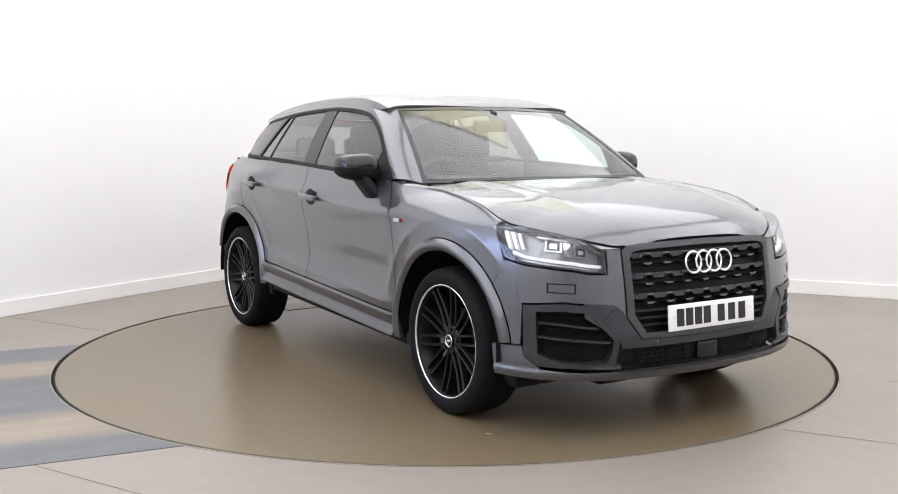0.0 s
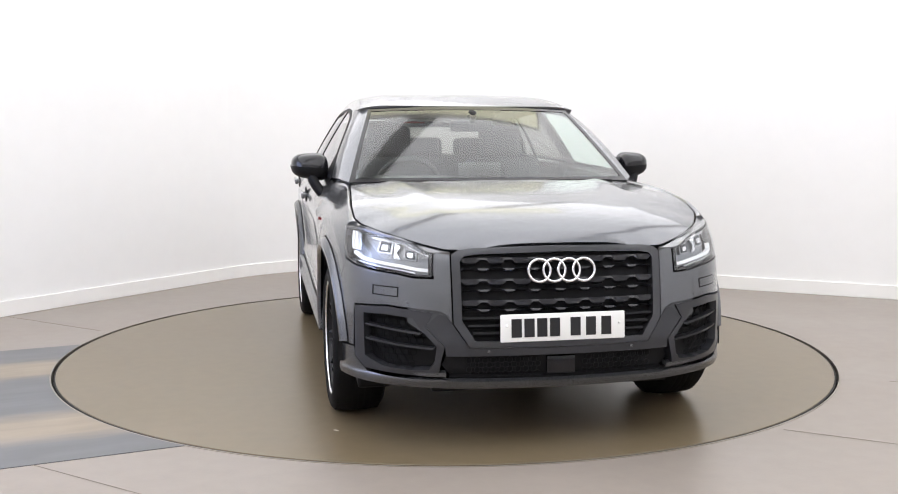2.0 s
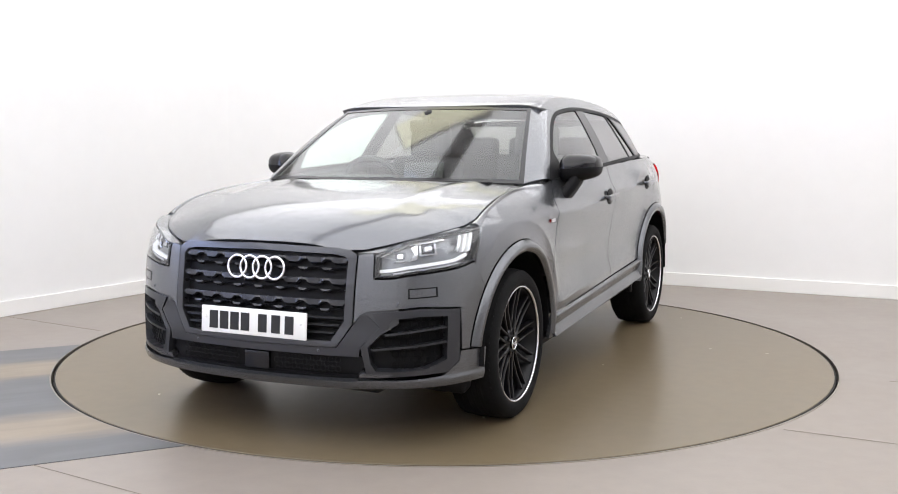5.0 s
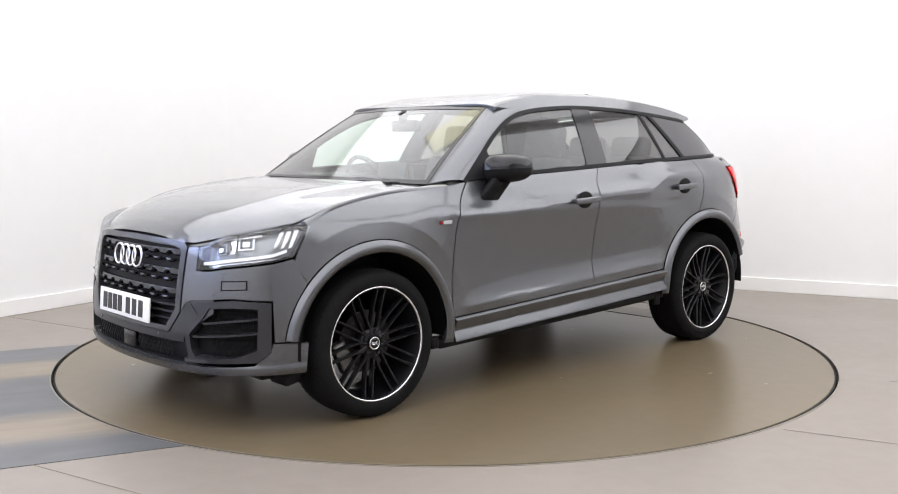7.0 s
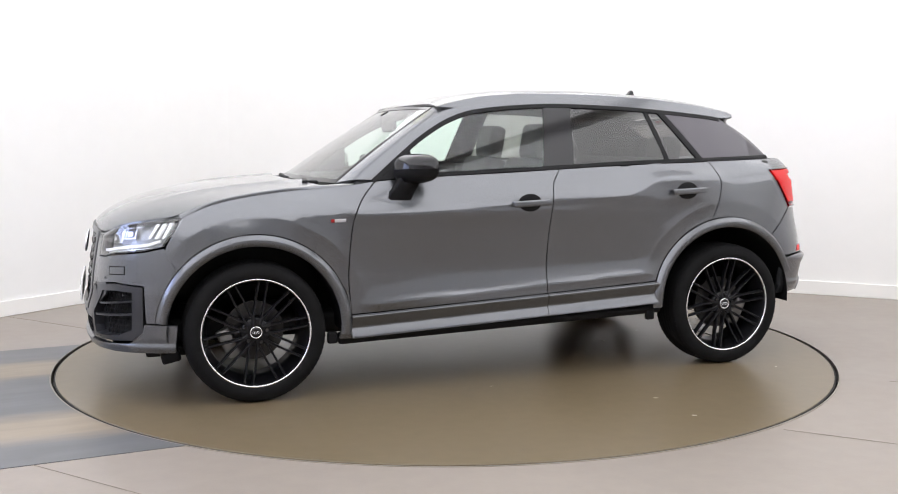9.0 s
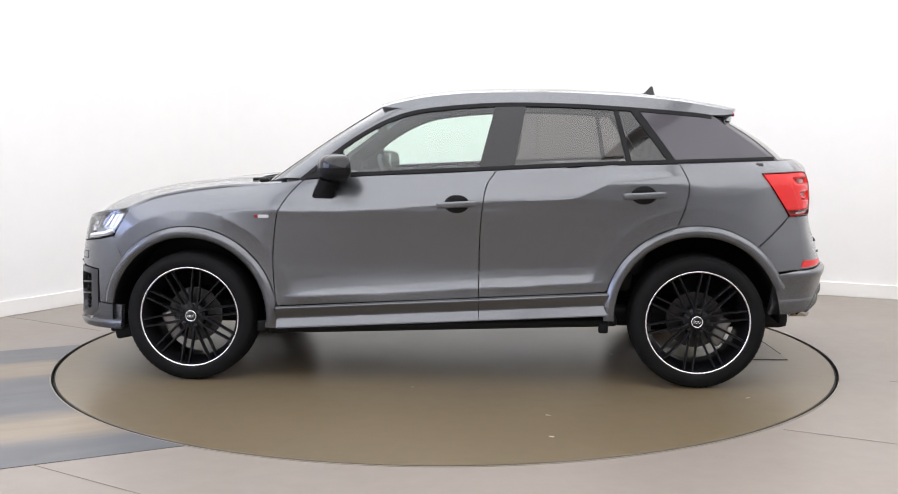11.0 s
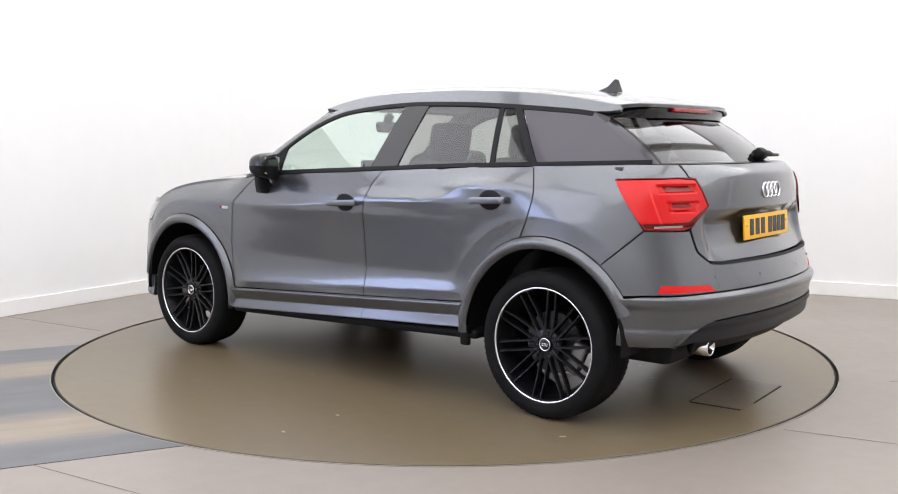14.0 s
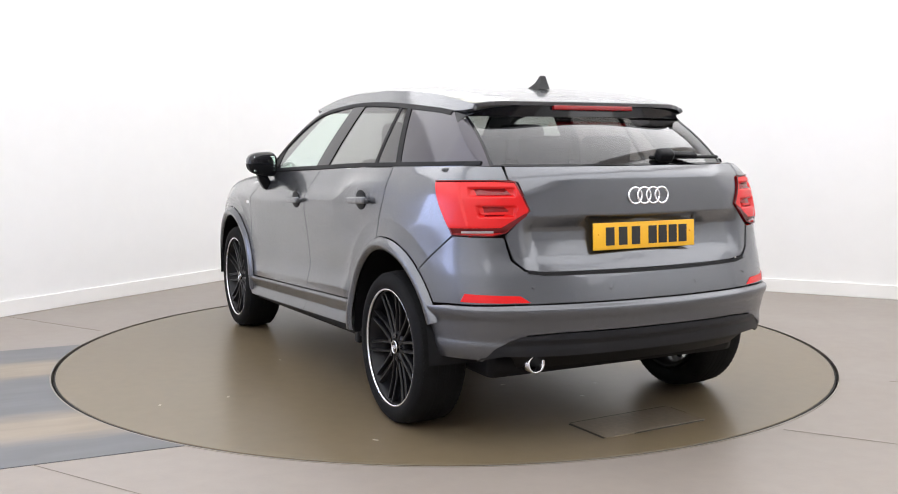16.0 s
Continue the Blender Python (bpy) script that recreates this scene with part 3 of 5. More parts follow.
def cells(tri, sx, sy):
    """A convex outline cut along a square grid."""
    a0, a1 = min(p.x for p in tri), max(p.x for p in tri)
    for i in range(math.floor(a0 / sx), math.ceil(a1 / sx)):
        col = clip(clip(tri, 0, i * sx, True), 0, (i + 1) * sx, False)
        if len(col) < 3:
            continue
        b0, b1 = min(p.y for p in col), max(p.y for p in col)
        for k in range(math.floor(b0 / sy), math.ceil(b1 / sy)):
            cell = clean(clip(clip(col, 1, k * sy, True), 1, (k + 1) * sy, False), 1e-6)
            if len(cell) >= 3:
                yield cell


def panel(name, outline, surf, parent, material, step=0.035, thick=0.035, gap=0.0026, round_=0.003, off=0.0, mirror=False, label="", ring=None, stretch=1.0):
    pts = clean(outline, 1e-5 if ring else 0.002)
    area = sum(pts[i].x * pts[(i + 1) % len(pts)].y - pts[(i + 1) % len(pts)].x * pts[i].y for i in range(len(pts)))
    if area < 0:
        pts.reverse()
        ring = ring[::-1] if ring else None
    tris, loops = [], []
    if ring:
        rp_ = [Vector((p[0], p[1])) for p in ring]
        m_ = len(pts)
        for i in range(m_):
            k = (i + 1) % m_
            tris += [[pts[i], pts[k], rp_[k]], [pts[i], rp_[k], rp_[i]]]
        loops = [pts, rp_[::-1]]
        core = pts
    else:
        if gap:
            pts = inset(pts, gap)
        core = inset(pts, round_) if round_ else pts
        tri_ids = tessellate_polygon([[p.to_3d() for p in core]])
        tris = [[core[q] for q in t] for t in tri_ids]
        loops = [pts]
    # outward is away from the car's core
    h = 1e-3

    def at(p):
        q = surf(p.x, p.y)
        nn = (surf(p.x + h, p.y) - surf(p.x - h, p.y)).cross(surf(p.x, p.y + h) - surf(p.x, p.y - h))
        return q, (nn.normalized() if nn.length > 1e-14 else Vector((0, 0, 1)))
    probe = [at(p) for p in pts] + [at((t[0] + t[1] + t[2]) / 3) for t in tris]
    mean, mn = sum((p for p, _ in probe), Vector()) / len(probe), sum((n for _, n in probe), Vector())
    flip = -1 if mn.dot(mean - Vector((0, 0, 0.75))) < 0 else 1
    if abs(mn.normalized().z) > 0.8:
        flip = 1 if mn.z > 0 else -1
    sgn = -1 if mirror else 1
    wind = flip * sgn
    verts, norms, faces = [], [], []
    memo = {}

    def put(p, depth, facing=1):
        key = (round(p.x, 6), round(p.y, 6), depth, facing)
        if key not in memo:
            q, nn = at(p)
            nn = nn * flip
            q = q + nn * (off - depth)
            memo[key] = len(verts)
            verts.append((q.x, q.y * sgn, q.z))
            norms.append(Vector((nn.x, nn.y * sgn, nn.z)) * facing)
        return memo[key]

    def face(ids):
        ids = [q for i, q in enumerate(ids) if q != ids[i - 1]]
        if len(set(ids)) >= 3 and len(set(ids)) == len(ids):
            faces.append(ids if wind > 0 else ids[::-1])
    for t in tris:
        if (t[1] - t[0]).cross(t[2] - t[0]) < 0:
            t = t[::-1]
        for c in cells(t, step * stretch, step):
            face([put(p, 0.0) for p in c])
            if thick:
                face([put(p, thick, -1) for p in c][::-1])
    drop = round_ * 0.7 if (round_ and not ring) else 0.0
    for li, loop in enumerate(loops):
        m_ = len(loop)
        for i in range(m_):
            a, b = loop[i], loop[(i + 1) % m_]
            cuts = max(1, math.ceil(max(abs(b.x - a.x) / (step * stretch), abs(b.y - a.y) / step)))
            for k in range(cuts):
                p, q = a.lerp(b, k / cuts), a.lerp(b, (k + 1) / cuts)
                if drop:
                    ca, cb = core[i], core[(i + 1) % m_]
                    face([put(p, drop), put(q, drop), put(ca.lerp(cb, (k + 1) / cuts), 0.0), put(ca.lerp(cb, k / cuts), 0.0)])
                if thick:
                    quad = []
                    for r, depth in ((p, drop), (p, thick), (q, thick), (q, drop)):
                        src = put(r, depth)
                        quad.append(len(verts))
                        verts.append(verts[src])
                        norms.append(None)
                    v0, v1, v2 = (Vector(verts[quad[x]]) for x in (0, 1, 2))
                    nn = (v1 - v0).cross(v2 - v0) * (1 if wind > 0 else -1)
                    nn = nn.normalized() if nn.length > 1e-14 else Vector((0, 0, 1))
                    for x in quad:
                        norms[x] = nn
                    faces.append(quad if wind > 0 else quad[::-1])
    me = bpy.data.meshes.new(name)
    me.from_pydata(verts, [], faces)
    me.materials.append(material)
    me.polygons.foreach_set("use_smooth", [True] * len(me.polygons))
    me.normals_split_custom_set_from_vertices([n.normalized() for n in norms])
    ob = new(name, me)
    ob.parent = parent
    if label:
        tagged(ob, label)
    return ob


def both(name, outline, surf, parent, material, **kw):
    return [panel(name, outline, surf, parent, material, mirror=m, **kw) for m in (False, True)]


def arc(cx, cz, r, a0, a1, n=24):
    return [(cx + r * math.cos(radians(a0 + (a1 - a0) * i / n)), cz + r * math.sin(radians(a0 + (a1 - a0) * i / n))) for i in range(n + 1)]


def side_pts(pts):
    return [(ux(x), z) for x, z in pts]


def curve_pts(pts, n=8):
    """A smooth open curve through the points."""
    P = [Vector(p) for p in pts]
    P = [2 * P[0] - P[1]] + P + [2 * P[-1] - P[-2]]
    out = []
    for i in range(1, len(P) - 2):
        a, b, c, d = P[i - 1:i + 3]
        for k in range(n):
            t = k / n
            out.append(tuple(0.5 * ((2 * b) + (c - a) * t + (2 * a - 5 * b + 4 * c - d) * t * t + (3 * b - a - 3 * c + d) * t**3)))
    out.append(tuple(P[-2]))
    return out


car = new("car")
tagged(car, "dark grey metallic compact crossover car with black alloy wheels", "car")

FOOT = lambda x: 0.443 + (0.80 - x) * 0.056


def fold_xy(u, z):
    x = float(np.interp(abs(u), ARC, CX))
    return u, (z - FOOT(x)) * 0.456 / (spline(FOLD, x) - FOOT(x))


def fold_skin(u, w):
    x = float(np.interp(abs(u), ARC, CX))
    return skin(u, FOOT(x) + w * (spline(FOLD, x) - FOOT(x)) / 0.456)


def fold_pts(pts):
    return [fold_xy(ux(x), z) for x, z in pts]


# wheel openings
FA, RA = (1.30, 0.345), (-1.285, 0.362)
R_IN, R_OUT = 0.405, 0.462
DOOR_FRONT = curve_pts([(0.84, 0.400), (0.853, 0.55), (0.85, 0.68), (0.828, 0.86), (0.775, 0.965), (0.70, 1.048)], 5)
DOOR_MID = curve_pts([(-0.199, 0.4535), (-0.200, 0.60), (-0.207, 0.80), (-0.232, 1.0), (-0.268, 1.068), (-0.288, 1.096)], 5)
DOOR_REAR = curve_pts([(-1.178, 0.812), (-1.212, 0.89), (-1.236, 0.98), (-1.236, 1.04), (-1.205, 1.112), (-1.192, 1.128)], 5)
BELT_F = curve_pts([(0.70, 1.048), (0.558, 1.058), (0.142, 1.078), (-0.288, 1.096)], 5)
BELT_R = curve_pts([(-0.288, 1.096), (-0.719, 1.115), (-1.192, 1.128)], 5)
LEDGE = lambda x: 0.400 + (0.84 - x) * 0.0515


def ang(c, x, z):
    return math.degrees(math.atan2(z - c[1], x - c[0]))


# front fender
a0, a1 = ang(FA, 1.655, 0.64), ang(FA, 0.85, 0.45)
fender = arc(FA[0], FA[1], R_OUT, a0, a1, 28)
fender += DOOR_FRONT
fender += curve_pts([(0.70, 1.048), (0.80, 1.034), (0.93, 1.020), (1.13, 1.006), (1.35, 0.979), (1.50, 0.947), (1.60, 0.908), (1.635, 0.890)], 5)[1:]
fender += [(1.665, 0.83), (1.70, 0.77), (1.712, 0.735)]
both("fender", fold_pts(fender), fold_skin, car, M_PAINT, thick=0.015, step=0.012)
# front door
fd = DOOR_FRONT + BELT_F[1:] + DOOR_MID[::-1][1:] + [(x, LEDGE(x)) for x in (-0.1, 0.05, 0.2, 0.35, 0.5, 0.65, 0.75)]
both("front_door", fold_pts(fd), fold_skin, car, M_PAINT, step=0.012)
# rear door
b0, b1 = ang(RA, -1.178, 0.812), ang(RA, -0.838, 0.49)
rd = DOOR_MID + BELT_R[1:] + DOOR_REAR[::-1][1:] + arc(RA[0], RA[1], R_OUT, b0, b1, 16)[1:] + [(x, LEDGE(x)) for x in (-0.75, -0.6, -0.5, -0.4, -0.3)]
both("rear_door", fold_pts(rd), fold_skin, car, M_PAINT, step=0.012)
# rear quarter
q0 = ang(RA, -1.60, 0.70)
qt = DOOR_REAR + curve_pts([(-1.192, 1.128), (-1.45, 1.136), (-1.70, 1.142)], 4)[1:]
QT = side_pts(qt) + [(ur(0.665), 1.142), (ur(0.640), 1.085), (ux(-1.62), 1.080), (ux(-1.76), 0.868), (ux(-1.585), 0.72)] + side_pts(arc(RA[0], RA[1], R_OUT, q0, b0, 14))
both("quarter_panel", QT, skin, car, M_PAINT, thick=0.015, step=0.012)


def shoulder(x, t):
    """The narrow step from the rear quarter in to the foot of the dark blade."""
    z = 1.128 + (-1.192 - x) * 0.024
    return skin(ux(x), z).lerp(glasshouse(x, z - 0.002, -0.004), t)


both("shoulder", [(-1.20, 0), (-1.72, 0), (-1.72, 1), (-1.20, 1)], shoulder, car, M_PAINT, step=0.05, thick=0.006, gap=0, round_=0)


# flared arches, a ring round each opening
def arch_ring(name, c, start, end):
    def surf(a, r):
        x, z = c[0] + r * math.cos(a / R_OUT), c[1] + r * math.sin(a / R_OUT)
        t = (R_OUT - r) / (R_OUT - R_IN)
        bulge = 0.003 + 0.022 * min(1, max(0, t) * 2.6) ** 0.8 - 0.016 * max(0, t - 0.55) ** 2 / 0.2
        return skin(ux(x), z, bulge)
    a_, b_ = radians(start) * R_OUT, radians(end) * R_OUT
    both(name, [(a_, R_IN), (b_, R_IN), (b_, R_OUT), (a_, R_OUT)], surf, car, M_LOWER, step=0.005, stretch=5, thick=0.012, gap=0.0005, round_=0.002)
    # dark liner inside the opening
    for s in (1, -1):
        bm = bmesh.new()
        n = 32
        rows = []
        for i in range(n + 1):
            a = radians(-4 + 188 * i / n)
            rows.append([bm.verts.new((c[0] + r * math.cos(a), s * y, c[1] + r * math.sin(a))) for r, y in ((R_IN + 0.004, 0.872), (R_IN + 0.010, 0.80), (R_IN + 0.02, 0.45), (0.12, 0.44))])
        for i in range(n):
            for k in range(3):
                bm.faces.new((rows[i][k], rows[i + 1][k], rows[i + 1][k + 1], rows[i][k + 1]))
        part("wheel_liner", bm, M_BLACK, car)


arch_ring("front_arch", FA, ang(FA, 1.70, 0.40), ang(FA, 0.90, 0.31) + 360)
arch_ring("rear_arch", RA, ang(RA, -0.885, 0.345), ang(RA, -1.672, 0.50) + 360 if ang(RA, -1.672, 0.50) < 0 else ang(RA, -1.672, 0.50))

# lower door mouldings and sill
LOW = lambda x: LEDGE(x) - 0.118


def moulding(u, w):
    """w runs down from the ledge: a bright lip, an undercut, then a flare."""
    x = float(np.interp(u, ARC, CX))
    t = w / 0.118
    return skin(u, LEDGE(x) - w, 0.002 + 0.024 * ease(t / 0.10) - 0.026 * min(1, max(0, (t - 0.10) / 0.45)) + 0.026 * min(1, max(0, (t - 0.55) / 0.40)))


for piece, x0, x1 in (("front_door_moulding", 0.843, -0.199), ("rear_door_moulding", -0.199, -0.850)):
    both(piece, [(ux(x0), 0.0), (ux(x1), 0.0), (ux(x1), 0.118), (ux(x0), 0.118)], moulding, car, M_LOWER, step=0.0059, stretch=8, gap=0.002, round_=0.0, thick=0.02)
f_cap = [(0.845, LEDGE(0.84)), (0.84, LOW(0.84)), (0.905, LOW(0.9) + 0.005), (0.892, 0.35), (0.872, 0.400)]
both("sill_end", side_pts(f_cap), lambda u, z: skin(u, z, 0.012), car, M_LOWER, gap=0.0015, thick=0.02)
for s in (1, -1):
    bm = bmesh.new()
    box(bm, (1.80, 0.10, 0.05), pose(0.0, s * 0.79, 0.300, 0, 1.9, 0), 0.02)
    part("sill", bm, M_BLACK, car)
    for jx, jz in ((0.93, 0.285), (-0.83, 0.30)):
        bm = bmesh.new()
        box(bm, (0.05, 0.03, 0.06), pose(jx, s * 0.83, jz), 0.012)
        part("jacking_flap", bm, M_BLACK, car)

# ---- hood and cowl ----
hp = curve_pts([(1.055, 0.0), (1.045, 0.25), (1.01, 0.50), (0.965, 0.66), (0.935, 0.735)], 4)
hs = [(1.13, 0.752), (1.35, 0.772), (1.50, 0.785), (1.60, 0.785)]
hf = curve_pts([(1.66, 0.762), (1.78, 0.690), (1.88, 0.595), (1.945, 0.500), (1.975, 0.440), (2.0, 0.33), (2.012, 0.18), (2.016, 0.0)], 4)
half = hp + hs + hf
panel("hood", half + [(x, -y) for x, y in half[::-1]], hood, car, M_PAINT, thick=0.02, step=0.03)
FT = [(0.80, 1.034), (0.93, 1.020), (1.13, 1.006), (1.35, 0.979), (1.50, 0.947), (1.60, 0.908), (1.635, 0.890)]


def fender_top(x, t):
    """The roll of the wing from its flank up to the hood's edge."""
    a = skin(ux(x), spline(FT, x) - 0.004)
    b = Vector((x, spline(HOOD_Y, x) + 0.004, spline(HOOD_Z, x) - 0.002))
    return a.lerp(b, t) + Vector((0, 0.4, 0.9)) * 0.010 * 4 * t * (1 - t)


both("wing_top", [(0.82, 0), (1.64, 0), (1.64, 1), (0.82, 1)], fender_top, car, M_PAINT, step=0.05, thick=0.012, gap=0, round_=0)
LAMP_TOP = [(0.0, ux(1.635), 0.888), (0.25, ux(1.72), 0.886), (0.6, uf(0.66), 0.846), (0.85, uf(0.53), 0.797), (1.0, uf(0.456), 0.799)]
LAMP_EDGE = [(0.0, 1.635), (0.25, 1.70), (0.6, 1.85), (0.85, 1.925), (1.0, 1.972)]


def lamp_brow(s, t):
    u, z = spline([(k[0], k[1]) for k in LAMP_TOP[::1]], s), spline([(k[0], k[2]) for k in LAMP_TOP], s)
    x = spline(LAMP_EDGE, s)
    b = Vector((x, spline(HOOD_Y, x) + 0.002, spline(HOOD_Z, x) - 0.006))
    return skin(u, z).lerp(b, t)


both("lamp_brow", [(0.0, 0), (1.0, 0), (1.0, 1), (0.0, 1)], lamp_brow, car, M_PAINT, step=0.06, thick=0.012, gap=0, round_=0)
cw = bmesh.new()
box(cw, (0.24, 1.40, 0.03), pose(0.98, 0, 1.005, 0, 8, 0), 0.01)
part("cowl", cw, M_BLACK, car)
for s, y0 in ((1, 0.42), (-1, -0.20)):
    bm = bmesh.new()
    box(bm, (0.03, 0.58, 0.020), pose(0.965, y0 - 0.1, 1.036, 0, 0, -9 if s > 0 else -5), 0.008)
    box(bm, (0.05, 0.06, 0.026), pose(0.965, y0 + 0.15, 1.032), 0.01)
    part("wiper", bm, M_BLACK, car)

# ---- windscreen ----
def windscreen(s, v, off=0.0):
    """s from base (0) to roof (1), v across (-1 to 1)."""
    b = Vector((0.995 - 0.115 * v * v, 0.765 * v, 1.037 - 0.004 * v * v))
    xt = 0.378 - 0.054 * v * v
    t = Vector((xt, rail(0.32) * 0.955 * v, roof_z(xt) - 0.004 - 0.030 * v * v))
    p = b.lerp(t, s)
    n = Vector((0.5, 0, 0.86))
    return p + n * (0.009 * 4 * s * (1 - s) + off)


panel("windscreen", [(0.0, -0.955), (1.0, -0.955), (1.0, 0.955), (0.0, 0.955)], windscreen, car, M_WIND, step=0.06, thick=0, gap=0, round_=0, label="clear laminated windscreen with a green tint")
for v0, v1 in ((0.930, 0.962), (-0.962, -0.930)):
    panel("windscreen_edge", [(0, v0), (1, v0), (1, v1), (0, v1)], windscreen, car, M_GLOSSBLACK, step=0.08, thick=0.004, gap=0, round_=0, off=0.002)
panel("windscreen_edge", [(0, -0.93), (0.045, -0.93), (0.045, 0.93), (0, 0.93)], windscreen, car, M_GLOSSBLACK, step=0.06, thick=0.004, gap=0, round_=0, off=0.002)
panel("windscreen_edge", [(0.955, -0.93), (1.0, -0.93), (1.0, 0.93), (0.955, 0.93)], windscreen, car, M_GLOSSBLACK, step=0.06, thick=0.004, gap=0, round_=0, off=0.002)


# A-pillars: from the windscreen's edge to the side glass
DLO_TOP = curve_pts([(0.72, 1.050), (0.56, 1.178), (0.42, 1.278), (0.26, 1.362), (0.08, 1.408), (-0.28, 1.436), (-0.66, 1.430), (-0.98, 1.410), (-1.28, 1.384), (-1.385, 1.370)], 5)


def pillar(s, t):
    a = windscreen(s, 0.955)
    xb = 0.72 - 0.60 * s
    zb = float(np.interp(-xb, [-p[0] for p in DLO_TOP], [p[1] for p in DLO_TOP]))
    b = glasshouse(xb, zb, 0.004)
    n = Vector((0.3, 0.75, 0.5)).normalized()
    return a.lerp(b, t) + n * 0.018 * 4 * t * (1 - t)


both("a_pillar", [(0.0, 0.0), (1.0, 0.0), (1.0, 1.0), (0.0, 1.0)], pillar, car, M_PAINT, step=0.1, gap=0, round_=0, thick=0.02)

# ---- roof ----
rp = [(0.376, 0.0), (0.373, 0.3), (0.358, 0.6), (0.322, 1.0)] + [(0.2, 1.0), (0.1, 1.0)] + [(x, 1.0) for x in (-0.1, -0.4, -0.8, -1.2)] + [(-1.35, 1.0), (-1.40, 0.9), (-1.43, 0.5), (-1.44, 0.0)]
panel("roof", rp + [(x, -v) for x, v in rp[::-1]], roof, car, M_PAINT, step=0.04, thick=0.02, stretch=1.4)
# side frame above the windows
cant = [(0.12, pillar(1.0, 1.0).z)] + [(x, z) for x, z in DLO_TOP if -1.38 < x < 0.11] + [(-1.385, 1.372), (-1.45, 1.372), (-1.50, 1.378)]
up = [(x, roof_z(x) - 0.033) for x in (-1.50, -1.38, -1.2, -1.0, -0.8, -0.6, -0.4, -0.2, 0.0, 0.1, 0.2, 0.26, 0.318)]
both("cant_rail", cant + up, glasshouse, car, M_PAINT, step=0.04, thick=0.02, gap=0, round_=0.002, off=0.002)
# black surround and pillars, glass panes
DLO_BOT = [(0.70, 1.046), (0.558, 1.056), (0.142, 1.076), (-0.288, 1.094), (-0.719, 1.113), (-1.192, 1.126), (-1.695, 1.139)]


def strip_of(curve, w):
    """A ribbon of width w below an upper curve, or above a lower one (negative)."""
    lo = []
    for i, p in enumerate(curve):
        a, b = Vector(curve[max(i - 1, 0)]), Vector(curve[min(i + 1, len(curve) - 1)])
        d = (b - a).normalized()
        nrm = Vector((-d.y, d.x))
        lo.append(tuple(Vector(p) + nrm * w))
    return list(curve) + lo[::-1]


both("window_trim", strip_of(DLO_TOP, 0.020), glasshouse, car, M_BLACK, step=0.06, thick=0.01, gap=0, round_=0.002, off=0.007)
both("belt_trim", strip_of(curve_pts(DLO_BOT, 4), -0.018), glasshouse, car, M_BLACK, step=0.06, thick=0.012, gap=0, round_=0.002, off=0.008)
both("b_pillar", [(-0.195, 1.098), (-0.372, 1.104), (-0.435, 1.430), (-0.278, 1.432)], glasshouse, car, M_GLOSSBLACK, step=0.06, thick=0.012, gap=0, round_=0.001, off=0.004)
both("door_window", [(0.64, 1.06), (-0.195, 1.095), (-0.278, 1.43)] + [p for p in DLO_TOP[::-1] if -0.25 < p[0] < 0.62], glasshouse, car, M_SIDE, step=0.06, thick=0, gap=0, round_=0)
both("mirror_triangle", [(0.70, 1.055), (0.50, 1.062), (0.505, 1.205), (0.56, 1.175)], glasshouse, car, M_BLACK, step=0.05, thick=0.012, gap=0, round_=0.002, off=0.003)
REARWIN = [(-0.372, 1.104), (-0.948, 1.120), (-0.885, 1.405)] + [p for p in DLO_TOP[::-1] if -0.86 < p[0] < -0.44] + [(-0.435, 1.43)]
both("rear_door_window", REARWIN, glasshouse, car, M_PRIV, step=0.06, thick=0, gap=0, round_=0)
both("divider", [(-0.938, 1.12), (-0.966, 1.12), (-0.905, 1.408), (-0.878, 1.408)], glasshouse, car, M_BLACK, step=0.06, thick=0.012, gap=0, round_=0.001, off=0.003)
both("quarter_light", [(-0.966, 1.12), (-1.165, 1.122), (-0.972, 1.398), (-0.905, 1.408)], glasshouse, car, M_PRIV, step=0.06, thick=0, gap=0, round_=0)
both("door_frame", [(-1.155, 1.122), (-1.196, 1.124), (-1.005, 1.398), (-0.962, 1.402)], glasshouse, car, M_BLACK, step=0.06, thick=0.014, gap=0, round_=0.002, off=0.006)
CB = [(-1.196, 1.126), (-1.695, 1.139), (-1.58, 1.226), (-1.454, 1.320), (-1.385, 1.370), (-1.28, 1.384), (-1.005, 1.407)]
both("c_pillar_blade", CB, glasshouse, car, M_BLADE, step=0.05, thick=0.014, gap=0, round_=0.003, off=0.003, label="darker grey metallic blade behind the rear door")

# ---- tail: spoiler, rear screen, tailgate ----
def rear_screen(s, v, off=0.0):
    """s from base (0) to spoiler (1)."""
    b = Vector((-1.865 + 0.145 * v * v, 0.616 * v, 1.138))
    t = Vector((-1.500 + 0.122 * v * v, 0.575 * v, 1.375))
    n = Vector((-0.6, 0, 0.8))
    return b.lerp(t, s) + n * (0.02 * 4 * s * (1 - s) + off)


panel("rear_screen", [(0, -0.968), (1, -0.968), (1, 0.968), (0, 0.968)], rear_screen, car, M_PRIV, step=0.08, thick=0, gap=0, round_=0, label="dark tinted rear screen")
for a, b in ((0.968, 0.988), (-0.988, -0.968)):
    panel("rear_screen_edge", [(0, a), (1, a), (1, b), (0, b)], rear_screen, car, M_GLOSSBLACK, step=0.1, thick=0.004, gap=0, round_=0, off=0.002)
